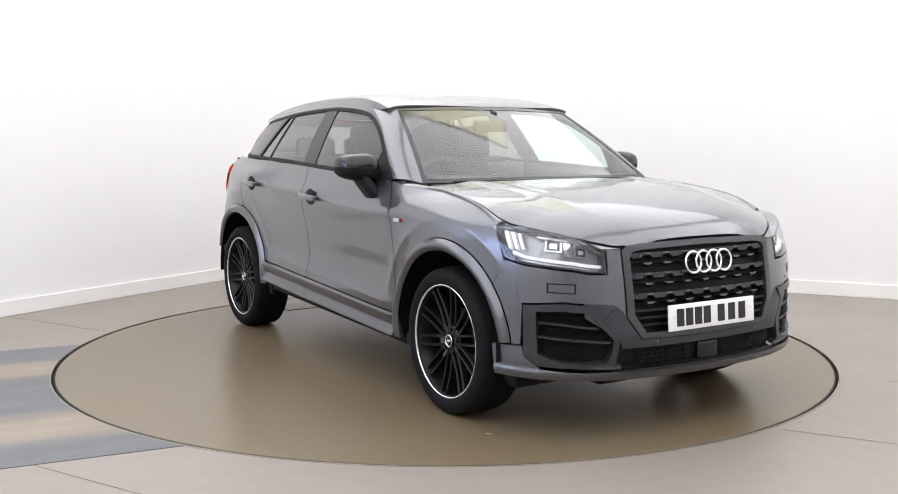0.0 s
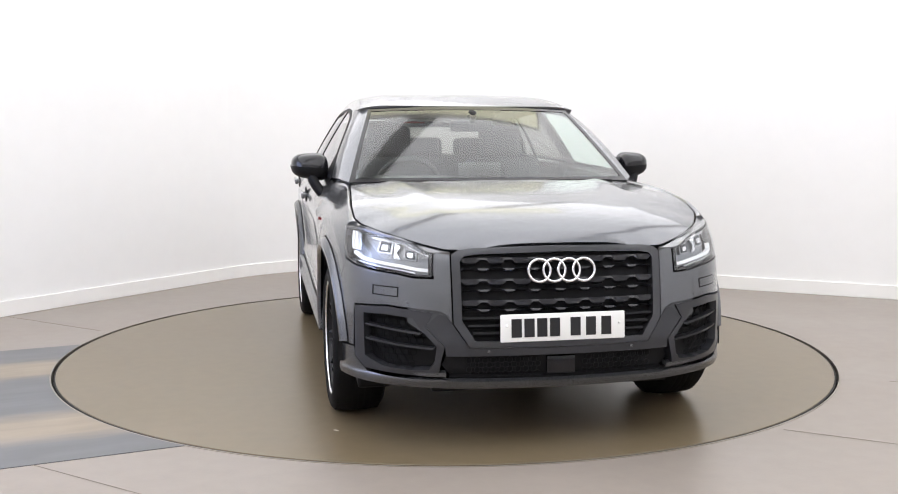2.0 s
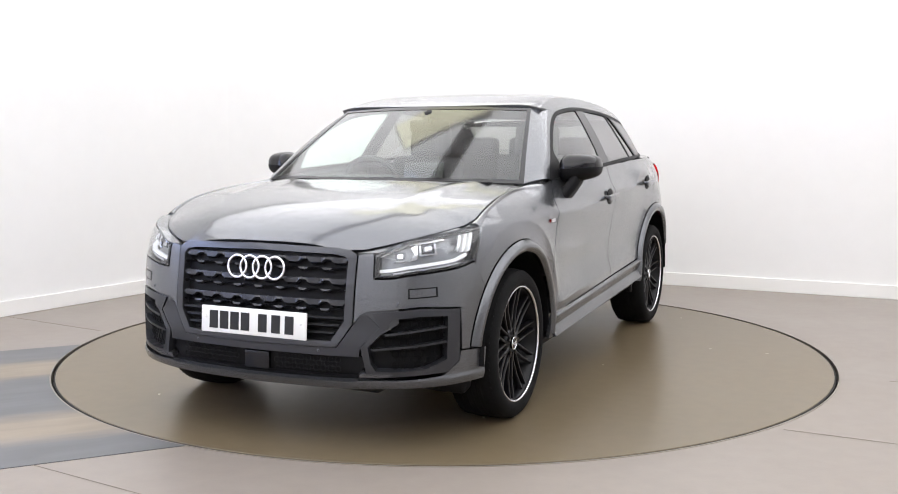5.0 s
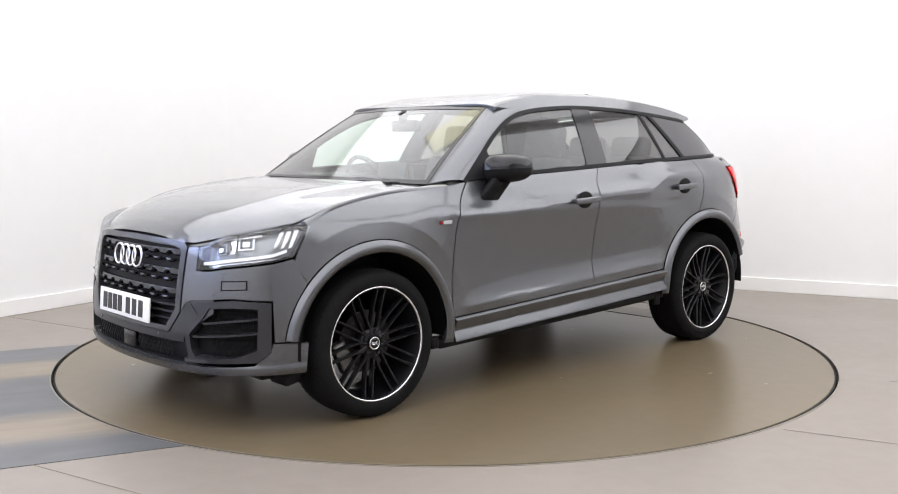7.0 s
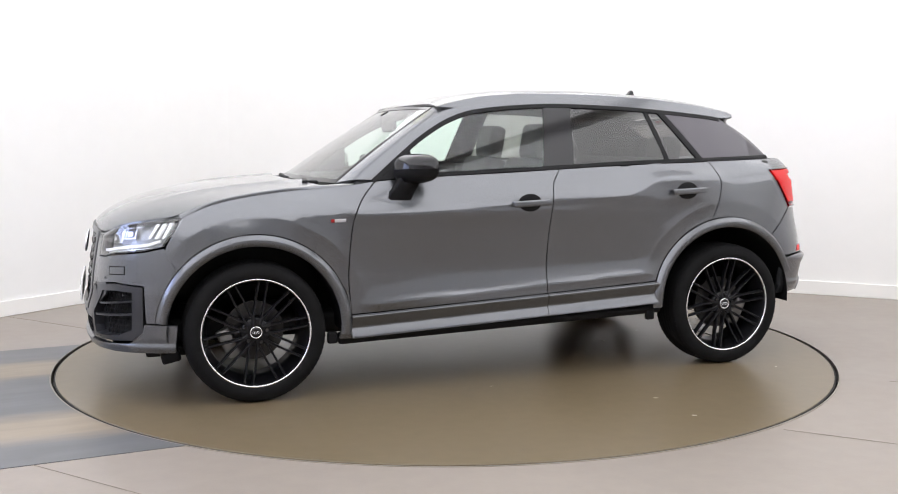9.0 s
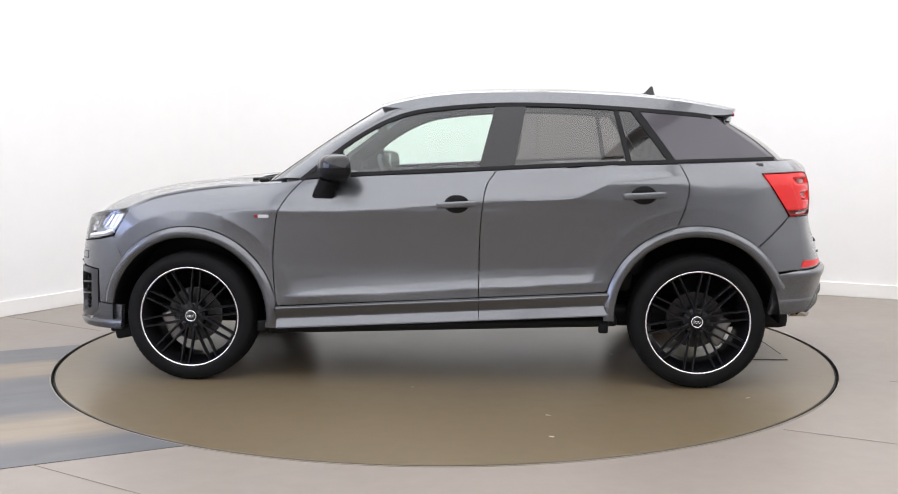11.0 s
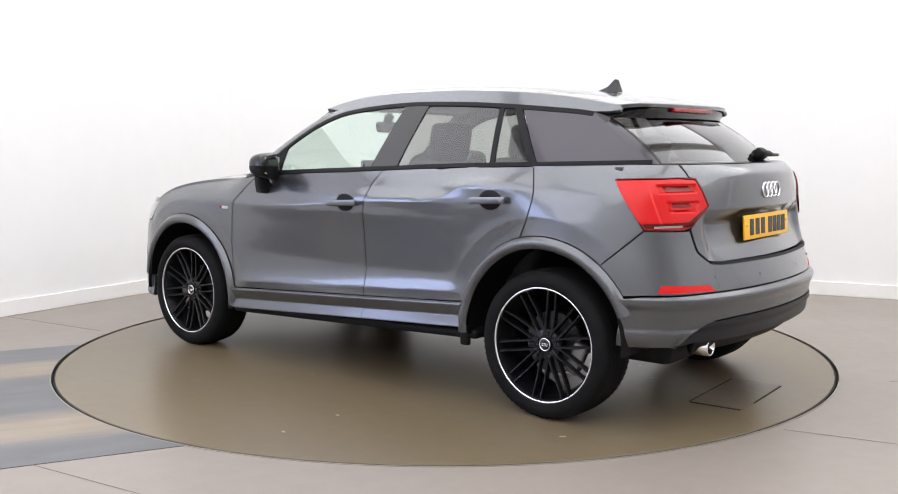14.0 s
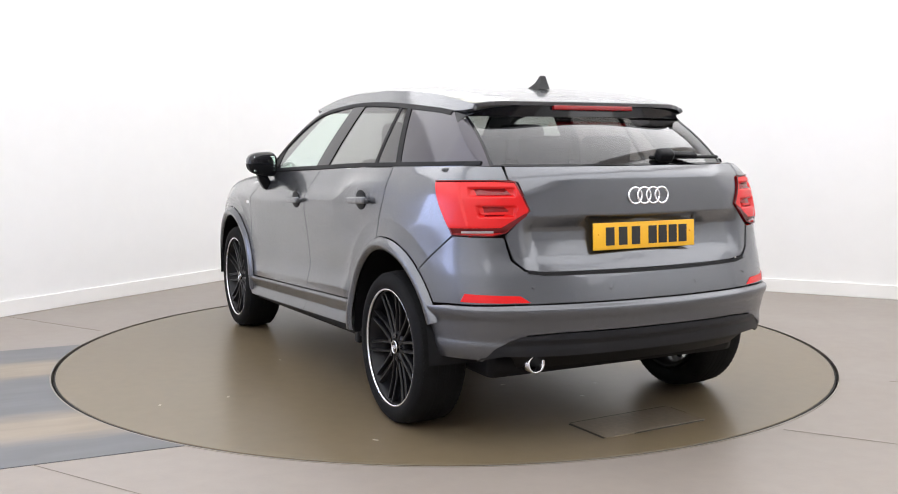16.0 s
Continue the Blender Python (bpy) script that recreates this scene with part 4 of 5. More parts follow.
panel("rear_screen_edge", [(0, -0.968), (0.02, -0.968), (0.02, 0.968), (0, 0.968)], rear_screen, car, M_GLOSSBLACK, step=0.08, thick=0.004, gap=0, round_=0, off=0.002)


def d_pillar(s, t):
    a = rear_screen(s * 0.80, 0.985)
    g = glasshouse(-1.695 + 0.241 * s, 1.139 + 0.181 * s)
    return g.lerp(a, t) + Vector((-0.3, 0.6, 0.4)) * 0.004 * 4 * t * (1 - t)


both("d_pillar", [(0, 0), (1, 0), (1, 1), (0, 1)], d_pillar, car, M_BLADE, step=0.1, thick=0.01, gap=0, round_=0)


def spoiler_top(x, v):
    w = rail(x)
    z = roof_z(x)
    return Vector((x, v * w, z - 0.010 * v * v - 0.023 * abs(v) ** 10))


sp = [(-1.345, 1.0), (-1.40, 0.9), (-1.43, 0.5), (-1.44, 0.0)]
se = [(-1.578, 0.0), (-1.572, 0.4), (-1.555, 0.7), (-1.528, 0.88), (-1.50, 0.97), (-1.48, 1.0)]
full = sp[::-1] + [(x, v) for x, v in se[::-1]]
panel("spoiler", full + [(x, -v) for x, v in full[::-1]], spoiler_top, car, M_PAINT, step=0.04, thick=0.018)


def spoiler_face(v, t):
    a = Vector((-1.566 + 0.075 * abs(v) ** 3, 0.535 * v, 1.394 - 0.010 * v * v - 0.018 * abs(v) ** 9))
    b = rear_screen(0.815, v * 0.98, 0.006)
    return a.lerp(b, t)


panel("spoiler_underside", [(-0.99, 0), (0.99, 0), (0.99, 1), (-0.99, 1)], spoiler_face, car, M_GLOSSBLACK, step=0.04, thick=0.006, gap=0, round_=0)
both("spoiler_fin", [(0.0, 0.0), (1, 0), (1, 1), (0, 1)], lambda s, t: glasshouse(-1.390, 1.368).lerp(Vector((-1.491, 0.535, 1.370)), s).lerp(glasshouse(-1.452, 1.320).lerp(rear_screen(0.815, 0.98, 0.006), s), t), car, M_GLOSSBLACK, step=0.3, thick=0.006, gap=0, round_=0)
bm = bmesh.new()
box(bm, (0.02, 0.42, 0.020), pose(-1.572, 0, 1.384, 0, 8, 0), 0.004)
part("high_brake_lamp", bm, M_REDDEEP, car)
# shark fin aerial
bm = bmesh.new()
fin = [(-1.03, 0), (-1.175, 0), (-1.168, 0.022), (-1.158, 0.064), (-1.148, 0.066), (-1.115, 0.030), (-1.07, 0.012)]
za = roof_z(-1.11) - 0.004
L = [bm.verts.new((x, 0.026 * (1 - z / 0.085) ** 0.7 + 0.002, za + z)) for x, z in fin]
R = [bm.verts.new((x, -0.026 * (1 - z / 0.085) ** 0.7 - 0.002, za + z)) for x, z in fin]
bm.faces.new(L)
bm.faces.new(R[::-1])
for i in range(len(fin)):
    j = (i + 1) % len(fin)
    bm.faces.new((L[j], L[i], R[i], R[j]))
bmesh.ops.recalc_face_normals(bm, faces=bm.faces[:])
part("aerial", bm, M_GLOSSBLACK, car, smooth=False)

TG = [(0, 0.722), (0.50, 0.722), (0.575, 0.735), (0.625, 0.775), (0.655, 0.868), (0.555, 0.965), (0.600, 1.078), (0.640, 1.088), (0.655, 1.142), (0.3, 1.142), (0, 1.142)]
TGL = [(ur(y), z) for y, z in TG]


def tail_skin(u, z):
    """The skin with the pressed-in bay for the plate, and the crease under the screen."""
    p = skin(u, z)
    a = abs(p.y)
    # a sharp crease, under which the skin steps in and runs out again lower down
    down = min(1, max(0, (0.946 - z) / 0.058))
    fold = down * (1 - 0.45 * ease((0.875 - z) / 0.13)) * ease((0.575 - a) / 0.08)
    bay = ease((0.295 - a) / 0.03) * min(1, max(0, (0.946 - z) / 0.022)) * ease((z - 0.770) / 0.03)
    p.x += max(0.036 * fold, 0.030 * bay)
    return p


def wrap(pts):
    return pts + [(2 * UMAX - u, z) for u, z in pts[::-1]]


panel("tailgate", wrap(TGL), tail_skin, car, M_PAINT, step=0.012, thick=0.02, stretch=1.5)

# tail lamps
TL = [(ux(-1.62), 1.078), (ux(-1.80), 1.083), (ur(0.70), 1.085), (ur(0.612), 1.080), (ur(0.585), 1.03), (ur(0.552), 0.965), (ur(0.652), 0.878), (ur(0.70), 0.866), (ux(-1.76), 0.868), (ux(-1.69), 0.97)]


def shrink(pts, k, dx=0, dz=0):
    cx, cz = sum(p[0] for p in pts) / len(pts), sum(p[1] for p in pts) / len(pts)
    return [(cx + (x - cx) * k + dx, cz + (z - cz) * k + dz) for x, z in pts]


def in_band(v, a, b, soft):
    return ease((v - a) / soft) * ease((b - v) / soft)


def lamp_skin(u, z):
    """The lens: a raised outer block, two sunk bands and a chamfered foot."""
    inner = ur(0.600 + 0.25 * max(0, 0.97 - z))
    outer = ux(-1.768 - 0.35 * (1.08 - z))
    d = 0.006 + 0.007 * ease((outer - u) / 0.010)
    d -= 0.015 * in_band(z, 1.020, 1.058, 0.010) * in_band(u, outer + 0.030, inner - 0.012, 0.012)
    d -= 0.017 * in_band(z, 0.938, 0.990, 0.012) * in_band(u, outer + 0.055, inner - 0.005, 0.012)
    d -= 0.014 * ease((0.905 - z) / 0.030)
    return skin(u, z, d)


for m in (False, True):
    lamp = panel("tail_lamp", TL, lamp_skin, car, M_RED, step=0.008, thick=0.04, mirror=m, round_=0.006, label="bright red moulded tail lamp")
    panel("lamp_surround", TL, skin, lamp, M_REDDARK, step=0.03, thick=0.03, mirror=m, gap=0, round_=0, off=0.008, ring=shrink(TL, 0.965))
    panel("lamp_step", [(ux(-1.83), 1.052), (ur(0.655), 1.054), (ur(0.628), 1.026), (ux(-1.85), 1.025)], lamp_skin, lamp, M_REDDEEP, step=0.01, thick=0.002, mirror=m, gap=0, round_=0, off=0.002)
    panel("lamp_step", [(ux(-1.875), 0.984), (ur(0.66), 0.984), (ur(0.64), 0.966), (ur(0.66), 0.945), (ux(-1.885), 0.944)], lamp_skin, lamp, M_REDDEEP, step=0.01, thick=0.002, mirror=m, gap=0, round_=0, off=0.002)
    panel("lamp_bar", [(ux(-1.86), 0.958), (ur(0.65), 0.962), (ur(0.64), 0.952), (ux(-1.865), 0.948)], lamp_skin, lamp, M_RED, step=0.02, thick=0.006, mirror=m, gap=0, round_=0.001, off=0.008)
    panel("lamp_foot", [(ux(-1.768), 0.874), (ux(-1.755), 0.896), (ur(0.67), 0.900), (ur(0.575), 0.956), (ur(0.566), 0.948), (ur(0.655), 0.882)], lamp_skin, lamp, M_REDDARK, step=0.02, thick=0.004, mirror=m, gap=0, round_=0, off=0.003)
    panel("reversing_lamp", [(ux(-1.80), 0.878), (ux(-1.80), 0.887), (ur(0.70), 0.889), (ur(0.70), 0.880)], lamp_skin, lamp, mat("clear_white_lens", (0.45, 0.38, 0.38), 0.15), step=0.03, thick=0.003, mirror=m, gap=0, round_=0, off=0.006)

# rear bumper: painted upper part, moulded lower part, black diffuser
e0 = ang(RA, -1.672, 0.585)
UP = side_pts(arc(RA[0], RA[1], R_OUT, ang(RA, -1.60, 0.70), e0, 6)) + [(ux(-1.76), 0.598), (ur(0.6), 0.604), (UMAX, 0.606)]
UP2 = [(UMAX, 0.718), (ur(0.50), 0.718), (ur(0.58), 0.731), (ur(0.632), 0.772), (ur(0.66), 0.862), (ur(0.70), 0.862), (ux(-1.76), 0.864), (ux(-1.585), 0.717)]


def span(a, b, centre):
    """One piece across the car: a runs in to the middle line, b runs out from it."""
    m = lambda pts: [(2 * centre - u, z) for u, z in pts[::-1]]
    return a + m(a) + m(b) + b


panel("rear_bumper", span(UP, UP2, UMAX), skin, car, M_PAINT, step=0.025, thick=0.03, gap=0.0014)
LOWB = [(ux(-1.672), 0.585), (ux(-1.76), 0.595), (ur(0.6), 0.601), (UMAX, 0.603), (UMAX, 0.49), (ur(0.45), 0.487), (ur(0.60), 0.478), (ur(0.70), 0.43), (ux(-1.87), 0.375), (ux(-1.70), 0.372), (ux(-1.652), 0.375), (ux(-1.668), 0.49)]


def low_bumper(u, z):
    return skin(u, z, 0.004 + 0.018 * ease((0.602 - z) / 0.02) - 0.016 * ease((0.578 - z) / 0.05) - 0.20 * max(0, 0.55 - z) + 0.008 * ease((0.46 - z) / 0.03))


panel("bumper_moulding", span(LOWB[:4], LOWB[4:], UMAX), low_bumper, car, M_LOWER, step=0.014, stretch=2.5, thick=0.03, gap=0.001)
DF = [(UMAX, 0.487), (ur(0.45), 0.484), (ur(0.60), 0.475), (ur(0.70), 0.428), (ux(-1.87), 0.372), (ur(0.66), 0.392), (ur(0.4), 0.388), (UMAX, 0.392)]
panel("diffuser", wrap(DF), lambda u, z: skin(u, z, -0.012 + 0.012 * ease((z - 0.44) / 0.02)), car, M_DARKGREY, step=0.012, thick=0.03, gap=0.001)
BV = [(ur(0.58), 0.486), (ur(0.615), 0.480), (ur(0.712), 0.432), (ux(-1.868), 0.378), (ux(-1.885), 0.372), (ur(0.69), 0.428), (ur(0.60), 0.473), (ur(0.575), 0.479)]
both("bumper_bevel", BV, low_bumper, car, M_LOWER, step=0.02, thick=0.02, gap=0, round_=0.003, off=0.006)
# the reflector is no lamp, but shares the lens's added glow
RF = [(ur(0.795), 0.609), (ur(0.56), 0.609), (ur(0.600), 0.636), (ur(0.785), 0.642)]
both("reflector", RF, skin, car, M_RED, step=0.03, thick=0.01, gap=0, round_=0.002, off=0.004, label="narrow red rear reflector")
panel("rear_valance", wrap([(UMAX, 0.405), (ur(0.64), 0.405), (ur(0.60), 0.330), (UMAX, 0.336)]), lambda u, z: skin(u, z, -0.035 - 0.5 * max(0, 0.40 - z)), car, M_BLACK, step=0.04, thick=0.02, gap=0, round_=0)
bm = bmesh.new()
lathe(bm, [(0.030, -0.09), (0.030, 0.0), (0.036, 0.004), (0.040, 0.0), (0.040, -0.09)], 32)
ex = part("exhaust_pipe", bm, M_CHROME, car, "bright round exhaust tailpipe")
ex.matrix_basis = pose(-1.925, 0.505, 0.352, 0, 0, 90)
bm = bmesh.new()
box(bm, (0.22, 0.8, 0.08), pose(-1.80, -0.05, 0.375), 0.03)
part("silencer", bm, M_BLACK, car)

# ---- nose ----
GR = [(0, 0.822), (0.36, 0.815), (0.425, 0.806), (0.452, 0.788), (0.446, 0.68), (0.440, 0.515), (0.375, 0.422), (0, 0.418)]
GRU = [(uf(y), z) for y, z in GR]
grille = panel("grille_frame", GRU + [(-u, z) for u, z in GRU[::-1]], lambda u, z: skin(u, z, -0.035), car, M_BLACK, step=0.05, thick=0.01, gap=0, round_=0)
# outer ring of the grille
GI = [(0, 0.797), (0.35, 0.790), (0.400, 0.782), (0.416, 0.765), (0.412, 0.68), (0.406, 0.525), (0.352, 0.446), (0, 0.442)]
for s in (False, True):
    panel("grille_surround", GRU[::1] + [(uf(y), z) for y, z in GI[::-1]], skin, car, M_TRIM, step=0.04, thick=0.05, gap=0, round_=0.004, mirror=s, off=0.004)


# toothed horizontal bars
def grille_bar(z0, tooth, half_w, material=M_GRILLE):
    bm = bmesh.new()
    n = 120
    prev = None
    for i in range(n + 1):
        y = -half_w + 2 * half_w * i / n
        ph = (y / 0.105) % 1.0
        k = min(1, max(0, min(ph, 1 - ph) * 7 - 0.9))
        dz = tooth * k
        u = math.copysign(uf(abs(y)), y)
        f, bk = skin(u, z0, -0.006), skin(u, z0, -0.032)
        ring = [bm.verts.new((f.x - 0.004, y, z0 + 0.006)), bm.verts.new((f.x, y, z0 - 0.002 - dz)), bm.verts.new((f.x - 0.010, y, z0 - 0.012 - dz)), bm.verts.new((bk.x, y, z0 - 0.010 - dz)), bm.verts.new((bk.x, y, z0 + 0.004))]
        if prev:
            for q in range(5):
                bm.faces.new((prev[q], prev[(q + 1) % 5], ring[(q + 1) % 5], ring[q]))
        prev = ring
    bmesh.ops.recalc_face_normals(bm, faces=bm.faces[:])
    return part("grille_bar", bm, material, grille, smooth=False)


for i, z0 in enumerate((0.770, 0.728, 0.686, 0.644, 0.602, 0.566)):
    grille_bar(z0, 0.014 if i % 2 == 0 else -0.010, 0.408 - 0.002 * i)
for z0, hw in ((0.535, 0.40), (0.505, 0.38), (0.475, 0.36)):
    grille_bar(z0, 0.0, hw, M_BLACK)

# painted bumper: pieces round the grille, lamps and vents
HL = [(uf(0.530), 0.790), (uf(0.66), 0.842), (ux(1.72), 0.882), (ux(1.625), 0.884), (ux(1.67), 0.815), (ux(1.715), 0.758), (ux(1.80), 0.738), (uf(0.66), 0.714), (uf(0.60), 0.702), (uf(0.528), 0.700)]
NOSE = [(uf(0.445), 0.515), (uf(0.450), 0.68), (uf(0.456), 0.790), (uf(0.515), 0.800), (uf(0.525), 0.786), (uf(0.523), 0.695), (uf(0.60), 0.697), (uf(0.66), 0.709), (ux(1.80), 0.733), (ux(1.712), 0.752), (ux(1.705), 0.735)]
NOSE += side_pts(arc(FA[0], FA[1], R_OUT, ang(FA, 1.655, 0.64), ang(FA, 1.745, 0.41), 6)) + [(ux(1.755), 0.40), (ux(1.80), 0.40), (ux(1.805), 0.575), (uf(0.70), 0.585), (uf(0.50), 0.565), (uf(0.47), 0.55)]
both("front_bumper", NOSE, skin, car, M_PAINT, step=0.03, thick=0.03, gap=0.0025)
# lower centre of the bumper, under the grille; its down-facing shade is in the darker tone
LC = [(uf(0.0), 0.416), (uf(0.377), 0.420), (uf(0.443), 0.512), (uf(0.468), 0.548), (uf(0.50), 0.555), (uf(0.55), 0.505), (uf(0.475), 0.425), (uf(0.47), 0.385), (uf(0.0), 0.385)]
panel("lower_bumper", LC + [(-u, z) for u, z in LC[::-1]], skin, car, M_VENT, step=0.03, thick=0.02, gap=0.0008)
both("bumper_web", [(uf(0.435), 0.49), (uf(0.48), 0.575), (uf(0.62), 0.595), (uf(0.62), 0.52), (uf(0.50), 0.44)], skin, car, M_TRIM, step=0.03, thick=0.01, gap=0, round_=0, off=-0.006)
# lower air intake with mesh
LI = [(uf(0), 0.383), (uf(0.47), 0.383), (uf(0.49), 0.345), (uf(0.45), 0.300), (uf(0), 0.296)]
panel("lower_intake", LI + [(-u, z) for u, z in LI[::-1]], lambda u, z: skin(u, z, -0.03), car, M_BLACK, step=0.05, thick=0.01, gap=0, round_=0)
for s in (1, -1):
    bm = bmesh.new()
    for row in range(4):
        for col in range(9):
            y = 0.10 + col * 0.033 + (0.0165 if row % 2 else 0)
            p = skin(uf(y), 0.312 + row * 0.019, -0.014)
            torus(bm, 0.0125, 0.0022, Matrix.Translation((p.x, p.y * s, p.z)) @ pose(0, 0, 0, 0, 90, 0), 6, 4)
    part("honeycomb_mesh", bm, M_BLACK, car, smooth=False)
bm = bmesh.new()
box(bm, (0.02, 0.12, 0.075), pose(2.060, 0, 0.342), 0.006)
part("radar_cover", bm, M_GLOSSBLACK, car)
# side vents: frame, recess, fins
VO = [(uf(0.475), 0.425), (uf(0.55), 0.502), (uf(0.52), 0.560), (uf(0.70), 0.580), (ux(1.808), 0.570), (ux(1.812), 0.36), (ux(1.86), 0.318), (uf(0.60), 0.306), (uf(0.50), 0.306), (uf(0.49), 0.36)]
VI = [(uf(0.505), 0.425), (uf(0.575), 0.500), (uf(0.60), 0.537), (uf(0.70), 0.548), (ux(1.855), 0.545), (ux(1.86), 0.37), (uf(0.71), 0.336), (uf(0.60), 0.326), (uf(0.535), 0.33), (uf(0.515), 0.36)]
for s in (False, True):
    vent = panel("side_vent", VO, lambda u, z: skin(u, z, -0.045), car, M_BLACK, step=0.05, thick=0.01, gap=0, round_=0, mirror=s)
    panel("vent_frame", VO, skin, vent, M_VENT, step=0.04, thick=0.045, gap=0, round_=0.0, mirror=s, off=0.001, ring=VI)
    for z0, y0 in ((0.478, 0.565), (0.418, 0.515)):
        panel("fin", [(uf(y0), z0), (uf(0.71), z0 + 0.018), (ux(1.86), z0 + 0.026), (ux(1.86), z0 + 0.019), (uf(0.71), z0 + 0.010), (uf(y0 + 0.01), z0 - 0.008)], lambda u, z: skin(u, z, -0.004), vent, M_FIN, step=0.05, thick=0.035, gap=0, round_=0.001, mirror=s)
    bm = bmesh.new()
    for row in range(9):
        for col in range(8):
            y, z = 0.545 + col * 0.030 + (0.015 if row % 2 else 0), 0.345 + row * 0.024
            if y < 0.545 + 0.5 * abs(z - 0.46) or y > 0.775:
                continue
            p = skin(uf(y), z, -0.034)
            k = -1 if s else 1
            torus(bm, 0.0135, 0.0022, Matrix.Translation((p.x, p.y * k, p.z)) @ pose(0, 0, 0, 0, 90, k * math.degrees(math.atan2(0.85 * max(0, y - 0.55), 0.30))), 6, 4)
    part("honeycomb_mesh", bm, M_BLACK, vent, smooth=False)
    panel("winglet", [(uf(0.47), 0.318), (uf(0.60), 0.318), (uf(0.575), 0.304), (uf(0.47), 0.300)], lambda u, z: skin(u, z, 0.004), vent, M_LOWER, step=0.05, thick=0.03, gap=0, round_=0.002, mirror=s)
# lip under the intake and vents, rising at the corners
LP = [(uf(0), 0.280), (uf(0.44), 0.284), (uf(0.485), 0.292), (uf(0.60), 0.292), (ux(1.87), 0.306), (ux(1.815), 0.355), (ux(1.805), 0.398), (ux(1.66), 0.392), (ux(1.672), 0.262), (ux(1.80), 0.262), (uf(0.60), 0.256), (uf(0.44), 0.250), (uf(0), 0.247)]


def lip(u, z):
    return skin(u, z, 0.004 + 0.012 * ease((0.315 - z) / 0.03))


panel("front_lip", LP + [(-u, z) for u, z in LP[::-1]], lip, car, M_LOWER, step=0.012, stretch=2.5, thick=0.03, gap=0.0008)
SL = [(uf(0), 0.298), (uf(0.46), 0.300), (uf(0.46), 0.282), (uf(0), 0.278)]
panel("lip_recess", SL + [(-u, z) for u, z in SL[::-1]], lambda u, z: skin(u, z, -0.012), car, M_BLACK, step=0.05, thick=0.02, gap=0, round_=0)
bm = bmesh.new()
box(bm, (0.20, 1.40, 0.045), pose(1.70, 0, 0.240), 0.015)
box(bm, (0.18, 1.02, 0.045), pose(1.86, 0, 0.242), 0.015)
part("undertray", bm, M_BLACK, car)
for s in (1, -1):
    bm = bmesh.new()
    box(bm, (0.09, 0.14, 0.06), pose(1.69, s * 0.72, 0.232, 0, 12, 0), 0.015)
    part("air_deflector", bm, M_BLACK, car)
# lamp washers
both("washer_gap", [(uf(0.655), 0.618), (uf(0.655), 0.659), (uf(0.750), 0.664), (uf(0.750), 0.624)], skin, car, M_BLACK, step=0.05, thick=0.01, gap=0, round_=0, off=0.0008)
both("washer_cover", [(uf(0.66), 0.622), (uf(0.66), 0.655), (uf(0.745), 0.660), (uf(0.745), 0.628)], skin, car, M_PAINT, step=0.05, thick=0.01, gap=0.0005, round_=0.003, off=0.003)

# parking sensors
for y, z in ((0.30, 0.405), (0.62, 0.60)):
    for s in (1, -1):
        p = skin(uf(y), z, 0.001)
        bm = bmesh.new()
        bmesh.ops.create_cone(bm, cap_ends=True, segments=16, radius1=0.007, radius2=0.006, depth=0.006, matrix=Matrix.Translation((p.x, s * p.y, p.z)) @ pose(0, 0, 0, 0, 90, 0))
        part("parking_sensor", bm, M_LOWER, car)
for y, z in ((0.22, 0.655), (0.55, 0.668)):
    for s in (1, -1):
        p = skin(ur(y), z, 0.001)
        bm = bmesh.new()
        bmesh.ops.create_cone(bm, cap_ends=True, segments=16, radius1=0.007, radius2=0.006, depth=0.006, matrix=Matrix.Translation((p.x, s * p.y, p.z)) @ pose(0, 0, 0, 0, 90, 0))
        part("parking_sensor", bm, M_LOWER, car)

